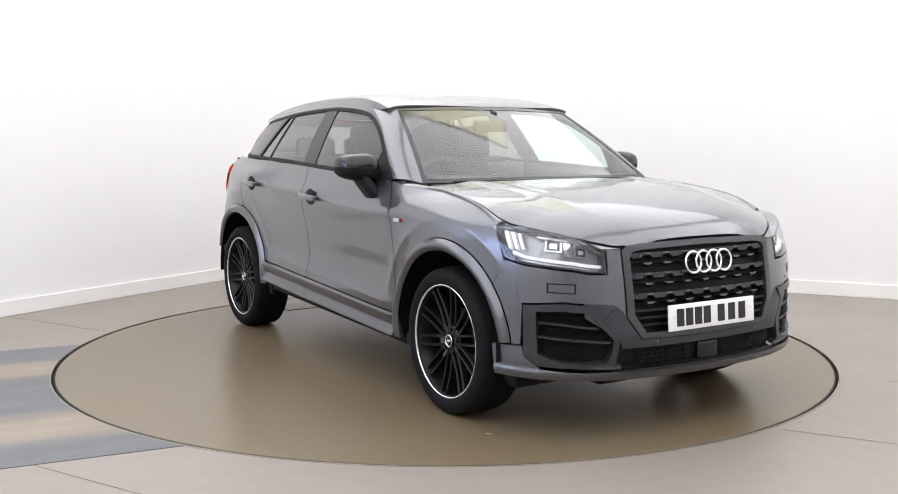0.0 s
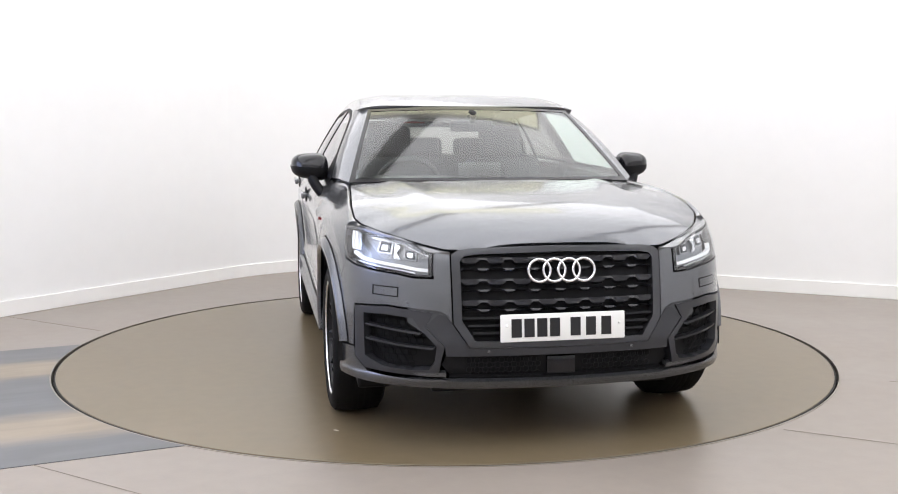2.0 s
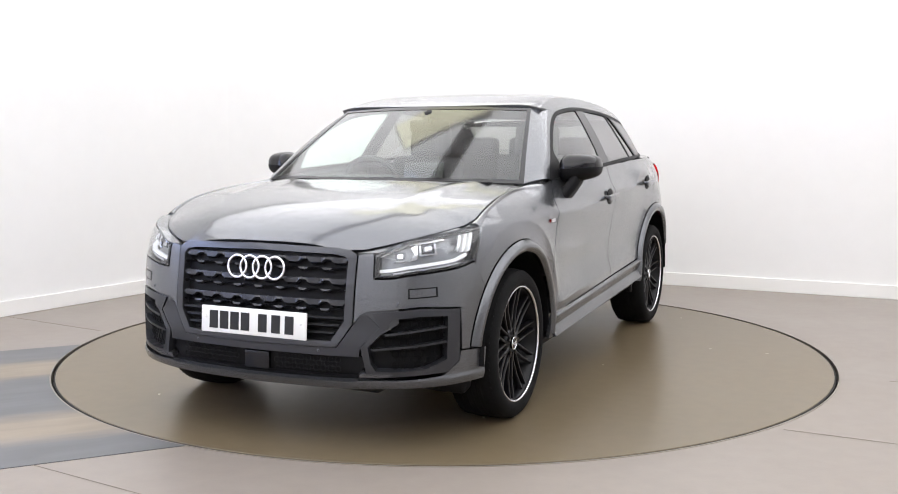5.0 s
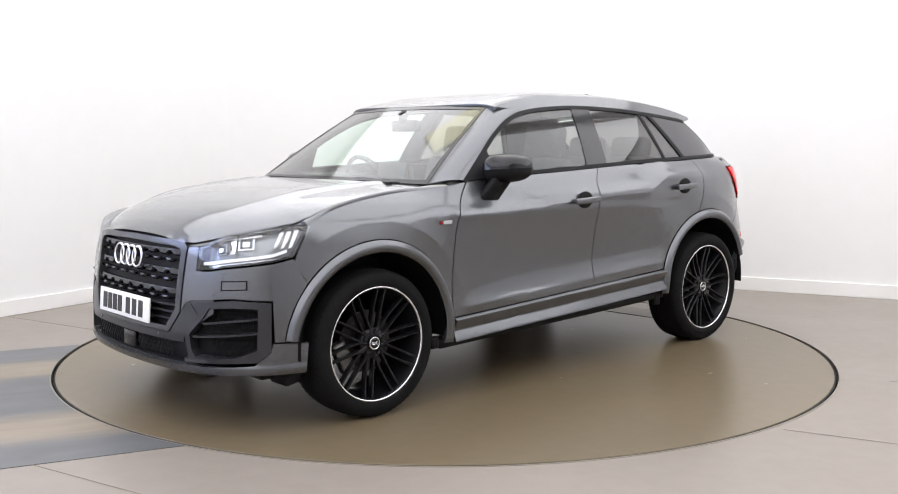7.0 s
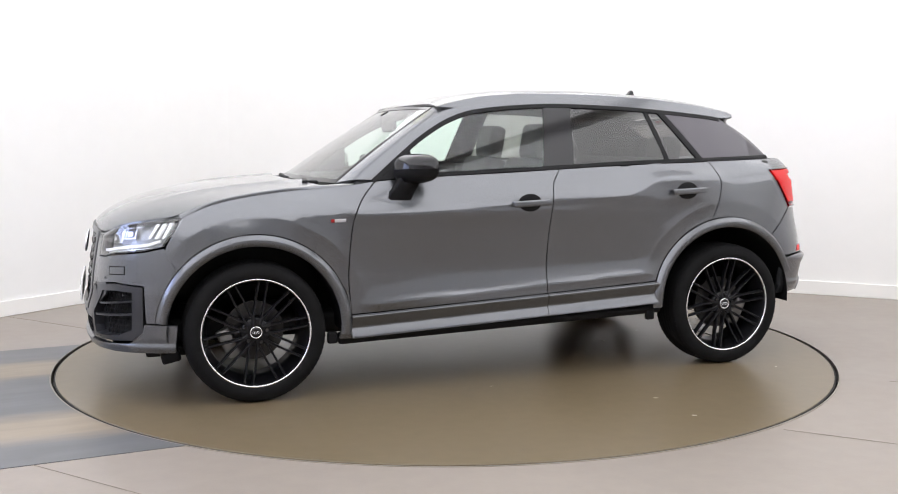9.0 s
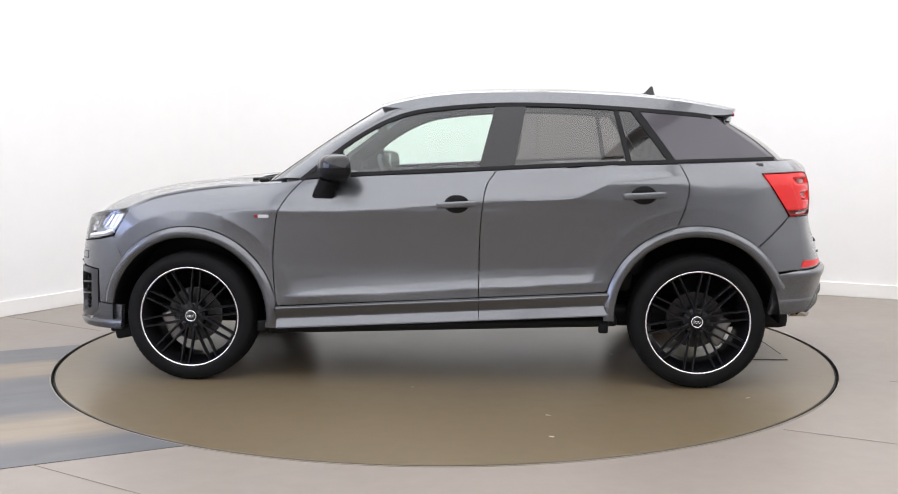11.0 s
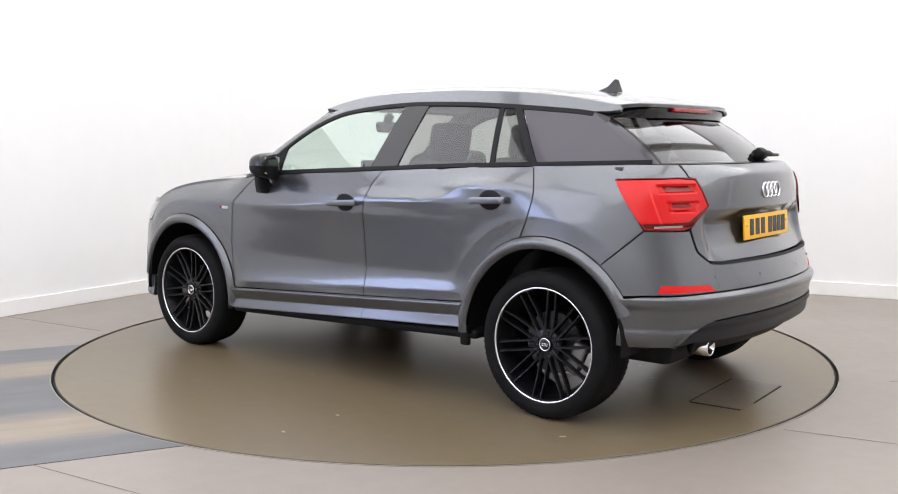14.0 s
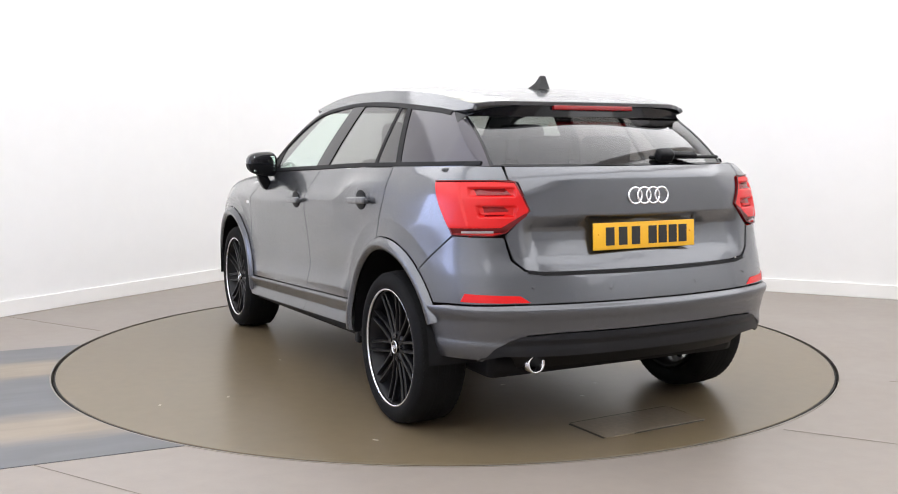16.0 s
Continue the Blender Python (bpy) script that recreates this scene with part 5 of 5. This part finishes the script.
# headlamps
for s in (False, True):
    lamp = panel("headlamp", HL, lambda u, z: skin(u, z, -0.055), car, M_LAMPGREY, step=0.04, thick=0.01, gap=0, round_=0, mirror=s, label="clear headlamp with light strips")
    panel("bezel", HL, lambda u, z: skin(u, z, -0.002), lamp, M_GLOSSBLACK, step=0.05, thick=0.05, gap=0, round_=0, mirror=s, ring=shrink(HL, 0.94))
    panel("lens", HL, skin, lamp, M_LENS, step=0.03, thick=0, gap=0, round_=0, mirror=s, off=0.001)
    # light guides: along the foot, along the brow, and up the outer end
    base = [(uf(0.540), 0.716), (uf(0.60), 0.722), (uf(0.66), 0.733), (ux(1.80), 0.757), (ux(1.735), 0.775)]
    foot = [(u, z - 0.012) for u, z in base]
    deep = lambda u, z: skin(u, z, -0.020)
    panel("light_guide", base + [(u, z + 0.013) for u, z in base[::-1]], deep, lamp, M_DRL, step=0.05, thick=0.02, gap=0, round_=0.003, mirror=s)
    panel("lower_guide", [foot[1], foot[2], foot[3], (ux(1.76), 0.752)] + [(u, z + 0.006) for u, z in foot[3:0:-1]], deep, lamp, M_LAMPWHITE, step=0.05, thick=0.02, gap=0, round_=0.001, mirror=s)
    panel("brow_guide", [(uf(0.545), 0.776), (uf(0.66), 0.824), (ux(1.84), 0.842), (ux(1.84), 0.850), (uf(0.66), 0.833), (uf(0.545), 0.783)], deep, lamp, M_LAMPWHITE, step=0.05, thick=0.02, gap=0, round_=0.001, mirror=s)
    for k in range(3):
        o_ = 0.034 * k
        panel("end_guide", [(ux(1.728 + o_), 0.792), (ux(1.712 + o_), 0.796), (ux(1.672 + o_), 0.866 - 0.004 * k), (ux(1.692 + o_), 0.866 - 0.004 * k)], deep, lamp, M_DRL if k < 2 else M_LAMPWHITE, step=0.05, thick=0.02, gap=0, round_=0.002, mirror=s)
    for a, b, z0, z1 in ((0.705, 0.765, 0.782, 0.830), (0.60, 0.655, 0.758, 0.800)):
        hq = [(uf(a), z0), (uf(b), z0 + 0.006), (uf(b), z1 + 0.008), (uf(a), z1)]
        panel("lamp_housing", hq, lambda u, z: skin(u, z, -0.034), lamp, M_LAMPWHITE if a > 0.7 else M_LAMPGREY, step=0.05, thick=0.02, gap=0, round_=0, mirror=s, ring=shrink(hq, 0.78))
        panel("reflector_bowl", shrink(hq, 0.80), lambda u, z: skin(u, z, -0.036), lamp, M_LAMPDARK, step=0.05, thick=0.01, gap=0, round_=0.002, mirror=s)
        panel("projector", shrink(hq, 0.40), lambda u, z: skin(u, z, -0.028), lamp, M_CHROME, step=0.05, thick=0.01, gap=0, round_=0.004, mirror=s)
    panel("inner_reflector", [(uf(0.665), 0.762), (uf(0.695), 0.768), (uf(0.700), 0.828), (uf(0.672), 0.815), (uf(0.685), 0.79)], lambda u, z: skin(u, z, -0.030), lamp, M_CHROME, step=0.05, thick=0.01, gap=0, round_=0.002, mirror=s)

# badges: four plain rings, chrome
def rings(x, z, R, tilt, yaw, tube):
    for i in range(4):
        bm = bmesh.new()
        torus(bm, R, tube, pose(0, (i - 1.5) * R * 1.36, 0, 0, 90, 0), 48, 8)
        o = part("badge_ring", bm, M_CHROME, car, "plain chrome ring badge")
        o.matrix_basis = pose(x, 0, z, 0, tilt, yaw)


rings(2.060, 0.725, 0.0455, -8, 0, 0.006)
rings(-1.974, 1.018, 0.033, 5, 0, 0.005)


# number plates with plain bars
def plate(x, z, tilt, material, face):
    bm = bmesh.new()
    box(bm, (0.010, 0.52, 0.111), Matrix(), 0.004)
    p = part("number_plate", bm, material, car, "white front number plate with dark bars" if face > 0 else "yellow rear number plate with dark bars")
    p.matrix_basis = pose(x, 0, z, 0, tilt, 0)
    ys = [-0.195, -0.142, -0.089, -0.036, 0.050, 0.115, 0.180]
    for y in ys:
        bm = bmesh.new()
        box(bm, (0.002, 0.042, 0.074), pose(face * 0.0062, y, 0.0))
        part("plate_bar", bm, M_CHAR, p, smooth=False)
    for y in (-0.235, 0.235):
        bm = bmesh.new()
        bmesh.ops.create_uvsphere(bm, u_segments=10, v_segments=6, radius=0.006, matrix=pose(face * 0.005, y, 0.01))
        part("screw_cap", bm, material, p)


plate(2.088, 0.500, -4, M_PLATEW, 1)
plate(-1.955, 0.854, 3, M_PLATEY, -1)
LE = [(ur(0.57), 0.722), (ur(0.50), 0.712), (UMAX, 0.710), (UMAX, 0.722), (ur(0.50), 0.724), (ur(0.565), 0.732)]
panel("loading_edge", LE[:3] + [(2 * UMAX - u, z) for u, z in LE[1::-1]] + [(2 * UMAX - u, z) for u, z in LE[:3:-1]] + LE[3:], skin, car, M_BLACK, step=0.05, thick=0.02, gap=0, round_=0, off=0.006)
# rear wiper
bm = bmesh.new()
box(bm, (0.05, 0.08, 0.05), Matrix.Translation(rear_screen(0.07, -0.30, 0.025)) @ pose(0, 0, 0, 0, -36, 0), 0.015)
box(bm, (0.03, 0.22, 0.022), Matrix.Translation(rear_screen(0.09, -0.44, 0.020)) @ pose(0, 0, 0, 2, -36, 0), 0.008)
box(bm, (0.014, 0.40, 0.012), Matrix.Translation(rear_screen(0.07, -0.52, 0.014)) @ pose(0, 0, 0, 0, -36, 3), 0.004)
part("rear_wiper", bm, M_BLACK, car)

# door handles
for x, z, in ((-0.090, 0.926), (-1.015, 0.972)):
    for s in (1, -1):
        p = skin(ux(x), z)
        # a black bulge stands in for the shaded hollow behind the handle
        bm = bmesh.new()
        bmesh.ops.create_uvsphere(bm, u_segments=24, v_segments=10, radius=1.0, matrix=Matrix.Translation((x, s * (p.y + 0.001), z + 0.002)) @ Matrix.Diagonal((0.064, 0.007, 0.046, 1)))
        part("handle_cup_shade", bm, M_BLACK, car)
        bm = bmesh.new()
        box(bm, (0.202, 0.020, 0.032), pose(x, s * (p.y + 0.024), z, 0, 2.5, 0), 0.009, 3)
        for dx in (-0.085, 0.085):
            box(bm, (0.03, 0.03, 0.022), pose(x + dx, s * (p.y + 0.010), z), 0.006)
        h_ = part("door_handle", bm, M_PAINT, car)
for s in (1, -1):
    p = skin(ux(0.905), 0.862)
    bm = bmesh.new()
    box(bm, (0.055, 0.004, 0.016), pose(0.895, s * (p.y + 0.003), 0.862), 0.001, 1)
    bd = part("side_badge", bm, M_SILVER, car, "small silver side badge", smooth=False)
    bm = bmesh.new()
    box(bm, (0.018, 0.005, 0.016), pose(0.932, s * (p.y + 0.003), 0.862), 0.001, 1)
    part("red_tab", bm, M_REDDEEP, bd, smooth=False)

# door mirrors: a glossy cap over a darker lower shell, on a broad foot
def mirror_shell(s, k0, k1, m_=28, n=20):
    bm = bmesh.new()
    rows = []
    for i in range(n + 1):
        t = -1 + 2 * i / n
        w = (1 - abs(t) ** 3.4) ** 0.42
        row = []
        for k in range(k0, k1 + 1):
            a = 2 * math.pi * k / m_
            ca, sa = math.cos(a), math.sin(a)
            px = 0.525 + math.copysign(abs(ca) ** 0.70, ca) * (0.118 if ca > 0 else 0.042) * w - 0.036 * (t + 1)
            pz = 1.104 + math.copysign(abs(sa) ** 0.70, sa) * ((0.074 if sa > 0 else 0.066) - 0.012 * t) * w + 0.006 * t
            row.append(bm.verts.new((px, s * (0.907 + t * 0.100), pz)))
        rows.append(row)
    for a, b in zip(rows, rows[1:]):
        for k in range(k1 - k0):
            bm.faces.new((a[k], b[k], b[k + 1], a[k + 1]))
    bmesh.ops.remove_doubles(bm, verts=bm.verts[:], dist=0.0005)
    bmesh.ops.recalc_face_normals(bm, faces=bm.faces[:])
    return bm


for s in (1, -1):
    mir = part("door_mirror", mirror_shell(s, 0, 14), M_GLOSSBLACK, car, "gloss black door mirror")
    part("lower_shell", mirror_shell(s, 14, 28), M_BLACK, mir, "satin black lower shell")
    bm = bmesh.new()
    box(bm, (0.010, 0.148, 0.088), pose(0.459, s * 0.905, 1.108, 0, 0, s * 18), 0.004)
    part("mirror_glass", bm, M_MIRROR, mir, "silvered mirror glass")
    bm = bmesh.new()
    vs = []
    for px, py, pz, sx, sz in ((0.590, 0.852, 0.968, 0.058, 0.020), (0.580, 0.872, 0.996, 0.050, 0.022), (0.565, 0.892, 1.030, 0.044, 0.026), (0.548, 0.905, 1.064, 0.046, 0.030)):
        vs.append([bm.verts.new((px + a * sx, s * (py + c_ * 0.016), pz + b * sz)) for a, b, c_ in ((-1, -1, 1), (1, -0.6, 1), (1, 1, -1), (-1, 1, -1))])
    for a, b in zip(vs, vs[1:]):
        for k in range(4):
            bm.faces.new((a[k], a[(k + 1) % 4], b[(k + 1) % 4], b[k]))
    bmesh.ops.recalc_face_normals(bm, faces=bm.faces[:])
    bmesh.ops.bevel(bm, geom=[e for e in bm.edges if not e.is_boundary], offset=0.007, segments=2, affect="EDGES")
    part("mirror_stalk", bm, M_BLACK, mir)

# ---- wheels ----
def wheel(cx, s):
    w = new("wheel")
    w.parent = car
    w.matrix_basis = pose(cx, s * 0.765, 0.336, 0, 0, 0 if s > 0 else 180)
    tagged(w, "black multi-spoke alloy wheel with a bright machined rim edge")
    bm = bmesh.new()
    lathe(bm, [(0.252, 0.100), (0.264, 0.112), (0.290, 0.118), (0.318, 0.110), (0.332, 0.092), (0.336, 0.06), (0.336, 0.0), (0.336, -0.06), (0.330, -0.095), (0.30, -0.118), (0.255, -0.11)], 80)
    part("tyre", bm, M_TYRE, w, "black low-profile tyre")
    bm = bmesh.new()
    for i in range(72):
        a = 2 * math.pi * i / 72
        for y0, tw in ((0.075, 14), (-0.075, -14)):
            box(bm, (0.003, 0.050, 0.006), Matrix.Rotation(a, 4, "Y") @ pose(0.3310, y0 * 0.96, 0, tw, 0, 0))
    for y0 in (-0.04, -0.013, 0.013, 0.04):
        lathe(bm, [(0.3365, y0 - 0.010), (0.3378, y0 - 0.008), (0.3378, y0 + 0.008), (0.3365, y0 + 0.010)], 80)
    part("tread", bm, M_TYRE, w, smooth=False)
    bm = bmesh.new()
    lathe(bm, [(0.250, 0.092), (0.248, 0.06), (0.225, 0.03), (0.222, -0.10), (0.245, -0.11), (0.250, -0.10), (0.232, -0.08), (0.232, 0.02), (0.255, 0.06), (0.256, 0.100)], 80)
    part("rim", bm, M_RIM, w)
    bm = bmesh.new()
    lathe(bm, [(0.2530, 0.098), (0.2530, 0.108), (0.2600, 0.110), (0.2620, 0.104), (0.2600, 0.096)], 96)
    part("rim_edge", bm, M_CUT, w, "bright machined rim edge")

    def bar(bm, p, q, w0, w1, y0, y1, depth):
        p, q = Vector(p), Vector(q)
        d = (q - p).normalized()
        nn = Vector((-d.y, d.x))
        V = []
        for pt, ww, yy in ((p, w0, y0), (q, w1, y1)):
            V.append([bm.verts.new((pt.x + nn.x * o, yv, pt.y + nn.y * o)) for o, yv in ((-ww, yy - depth), (-ww, yy - 0.005), (-ww * 0.6, yy), (ww * 0.6, yy), (ww, yy - 0.005), (ww, yy - depth))])
        for k in range(6):
            bm.faces.new((V[0][k], V[0][(k + 1) % 6], V[1][(k + 1) % 6], V[1][k]))
    for i in range(10):
        a = radians(36 * i + 9)
        bm = bmesh.new()
        c_ = lambda r, da: (r * math.cos(a + radians(da)), r * math.sin(a + radians(da)))
        bar(bm, c_(0.040, 0), c_(0.080, 0), 0.0120, 0.0100, 0.078, 0.073, 0.03)
        for e in (1, -1):
            bar(bm, c_(0.070, e * 2.0), c_(0.165, e * 10.6), 0.0066, 0.0054, 0.073, 0.076, 0.026)
            bar(bm, c_(0.160, e * 10.3), c_(0.251, e * 13.4), 0.0056, 0.0058, 0.076, 0.090, 0.026)
        bmesh.ops.recalc_face_normals(bm, faces=bm.faces[:])
        part("spoke", bm, M_RIM, w, smooth=False)
    bm = bmesh.new()
    lathe(bm, [(0.0001, 0.072), (0.062, 0.072), (0.070, 0.064), (0.070, 0.02), (0.0001, 0.02)], 40)
    part("hub", bm, M_RIM, w)
    bm = bmesh.new()
    lathe(bm, [(0.0001, 0.084), (0.024, 0.084), (0.026, 0.080), (0.026, 0.07), (0.0001, 0.07)], 32)
    part("hub_cap", bm, M_GLOSSBLACK, w)
    bm = bmesh.new()
    torus(bm, 0.027, 0.003, pose(0, 0.083, 0, 90, 0, 0), 32, 8)
    part("cap_ring", bm, M_CHROME, w)
    bm = bmesh.new()
    for i in range(4):
        torus(bm, 0.0055, 0.0011, pose((i - 1.5) * 0.0078, 0.0855, 0, 90, 0, 0), 14, 6)
    part("cap_badge", bm, M_CHROME, w)
    for i in range(5):
        a = radians(72 * i + 27)
        bm = bmesh.new()
        lathe(bm, [(0.0001, 0.082), (0.010, 0.082), (0.012, 0.07), (0.0001, 0.07)], 6)
        o = part("wheel_bolt", bm, M_GLOSSBLACK, w, smooth=False)
        o.location = (0.052 * math.cos(a), 0, 0.052 * math.sin(a))
    bm = bmesh.new()
    lathe(bm, [(0.06, 0.010), (0.142, 0.010), (0.142, -0.012), (0.06, -0.012)], 48)
    part("brake_disc", bm, M_DISC, w, smooth=False)
    bm = bmesh.new()
    cal = Matrix.Rotation(radians(25 if cx > 0 else 155), 4, "Y")
    box(bm, (0.07, 0.05, 0.15), cal @ pose(0.135, 0.005, 0), 0.015)
    part("brake_caliper", bm, mat("cast_iron", (0.30, 0.29, 0.28), 0.45, 0.7), w)
    return w


for cx in (1.30, -1.295):
    for s in (1, -1):
        wheel(cx, s)

# ---- underbody and cabin ----
bm = bmesh.new()
box(bm, (3.5, 1.30, 0.12), pose(-0.05, 0, 0.33), 0.04)
part("floorpan", bm, M_BLACK, car)
# plain black box, unseen, added to stop sight through the body's gaps
bm = bmesh.new()
box(bm, (0.95, 1.0, 0.45), pose(1.40, 0, 0.65), 0.06)
part("engine_bay_blocker", bm, M_BLACK, car)
bm = bmesh.new()
box(bm, (0.10, 1.42, 0.62), pose(0.82, 0, 0.68), 0.03)
part("bulkhead", bm, M_BLACK, car)
bm = bmesh.new()
box(bm, (0.72, 0.84, 0.55), pose(-1.44, 0, 0.66), 0.06)
part("boot_floor", bm, M_SEAT, car)
bm = bmesh.new()
box(bm, (0.42, 1.40, 0.20), pose(0.68, 0, 0.925, 0, 4, 0), 0.07, 4)
box(bm, (0.30, 0.40, 0.05), pose(0.62, -0.36, 1.03), 0.024, 3)
part("dashboard", bm, M_DASH, car)
bm = bmesh.new()
box(bm, (0.02, 0.24, 0.13), pose(0.53, 0.02, 1.06, 0, -8, 0), 0.008)
part("display_screen", bm, M_GLOSSBLACK, car)
sw = bmesh.new()
torus(sw, 0.178, 0.015, Matrix(), 48, 10)
box(sw, (0.12, 0.32, 0.02), Matrix(), 0.008)
box(sw, (0.16, 0.04, 0.02), pose(-0.09, 0, 0), 0.008)
wheel_ = part("steering_wheel", sw, M_DASH, car)
wheel_.matrix_basis = pose(0.40, -0.36, 0.985, 0, -66, 0)


def seat(x, y, wide=0.48, rear=False):
    st = new("rear_seat" if rear else "front_seat")
    st.parent = car
    st.matrix_basis = pose(x, y, 0)
    bm = bmesh.new()
    box(bm, (0.50, wide, 0.16), pose(0.05, 0, 0.55, 0, -6, 0), 0.05, 3)
    part("cushion", bm, M_SEAT, st)
    bm = bmesh.new()
    box(bm, (0.13, wide, 0.62), pose(-0.26, 0, 0.84, 0, -16, 0), 0.055, 3)
    part("backrest", bm, M_SEAT, st)
    heads = [0] if not rear else [-0.36, 0, 0.36]
    for hy in heads:
        bm = bmesh.new()
        box(bm, (0.10, 0.27, 0.20 if not rear else 0.15), pose(-0.375, hy, 1.235 if not rear else 1.19, 0, -10, 0), 0.045, 4)
        hr = part("headrest", bm, M_SEAT, st)
        bm = bmesh.new()
        for dy in (-0.05, 0.05):
            bmesh.ops.create_cone(bm, cap_ends=True, segments=10, radius1=0.007, radius2=0.007, depth=0.10, matrix=pose(-0.355, hy + dy, 1.12, 0, -12, 0))
        part("post", bm, M_CHROME, hr)
    return st


seat(0.02, 0.36)
seat(0.02, -0.36)
seat(-0.80, 0, 1.24, True)
bm = bmesh.new()
box(bm, (0.03, 0.24, 0.065), pose(0.41, 0.0, 1.325, 0, 12, 0), 0.014, 3)
box(bm, (0.05, 0.03, 0.06), pose(0.43, 0, 1.365), 0.01)
part("interior_mirror", bm, M_BLACK, car)
bm = bmesh.new()
bmesh.ops.create_cone(bm, cap_ends=True, segments=20, radius1=0.03, radius2=0.022, depth=0.03, matrix=pose(0.425, 0, 1.388, 0, 30, 0))
part("rain_sensor", bm, M_BLACK, car)
panel("headlining", [(0.30, -0.9), (0.30, 0.9), (-1.40, 0.9), (-1.40, -0.9)], lambda x, v: roof(x, v, -0.03), car, mat("grey_headlining", (0.30, 0.30, 0.29), 0.9), step=0.1, thick=0.006, gap=0, round_=0)
for s in (1, -1):
    bm = bmesh.new()
    box(bm, (1.0, 0.05, 0.42), pose(0.30, s * 0.765, 0.84), 0.02)
    box(bm, (0.58, 0.05, 0.42), pose(-0.55, s * 0.765, 0.87), 0.02)
    box(bm, (0.40, 0.05, 0.24), pose(-1.02, s * 0.755, 0.97), 0.02)
    part("door_card", bm, M_DASH, car)


for s in (1, -1):
    # boxes added to block the lamps' glowing backs from the cabin
    bm = bmesh.new()
    box(bm, (0.55, 0.08, 0.30), pose(-1.50, s * 0.64, 0.96, 0, 0, s * 10), 0.02)
    box(bm, (0.04, 0.26, 0.36), pose(-1.60, s * 0.63, 0.95), 0.01)
    part("boot_trim_blocker", bm, M_DASH, car)
bm = bmesh.new()
box(bm, (0.05, 1.10, 0.40), pose(-1.83, 0, 0.92, 0, 0, 0), 0.02)
part("tailgate_trim", bm, M_DASH, car)


# ---- what moves ----
def motions():
    rows_table, rows_car = [], []
    for t, a in TURN:
        spin = pose(0, 0, 0, 0, 0, a)
        rows_table.append((t, spin))
        rows_car.append((t, spin @ pose(CAR_OFF[0], CAR_OFF[1], 0)))
    walk(table, rows_table)
    walk(car, rows_car)


motions()
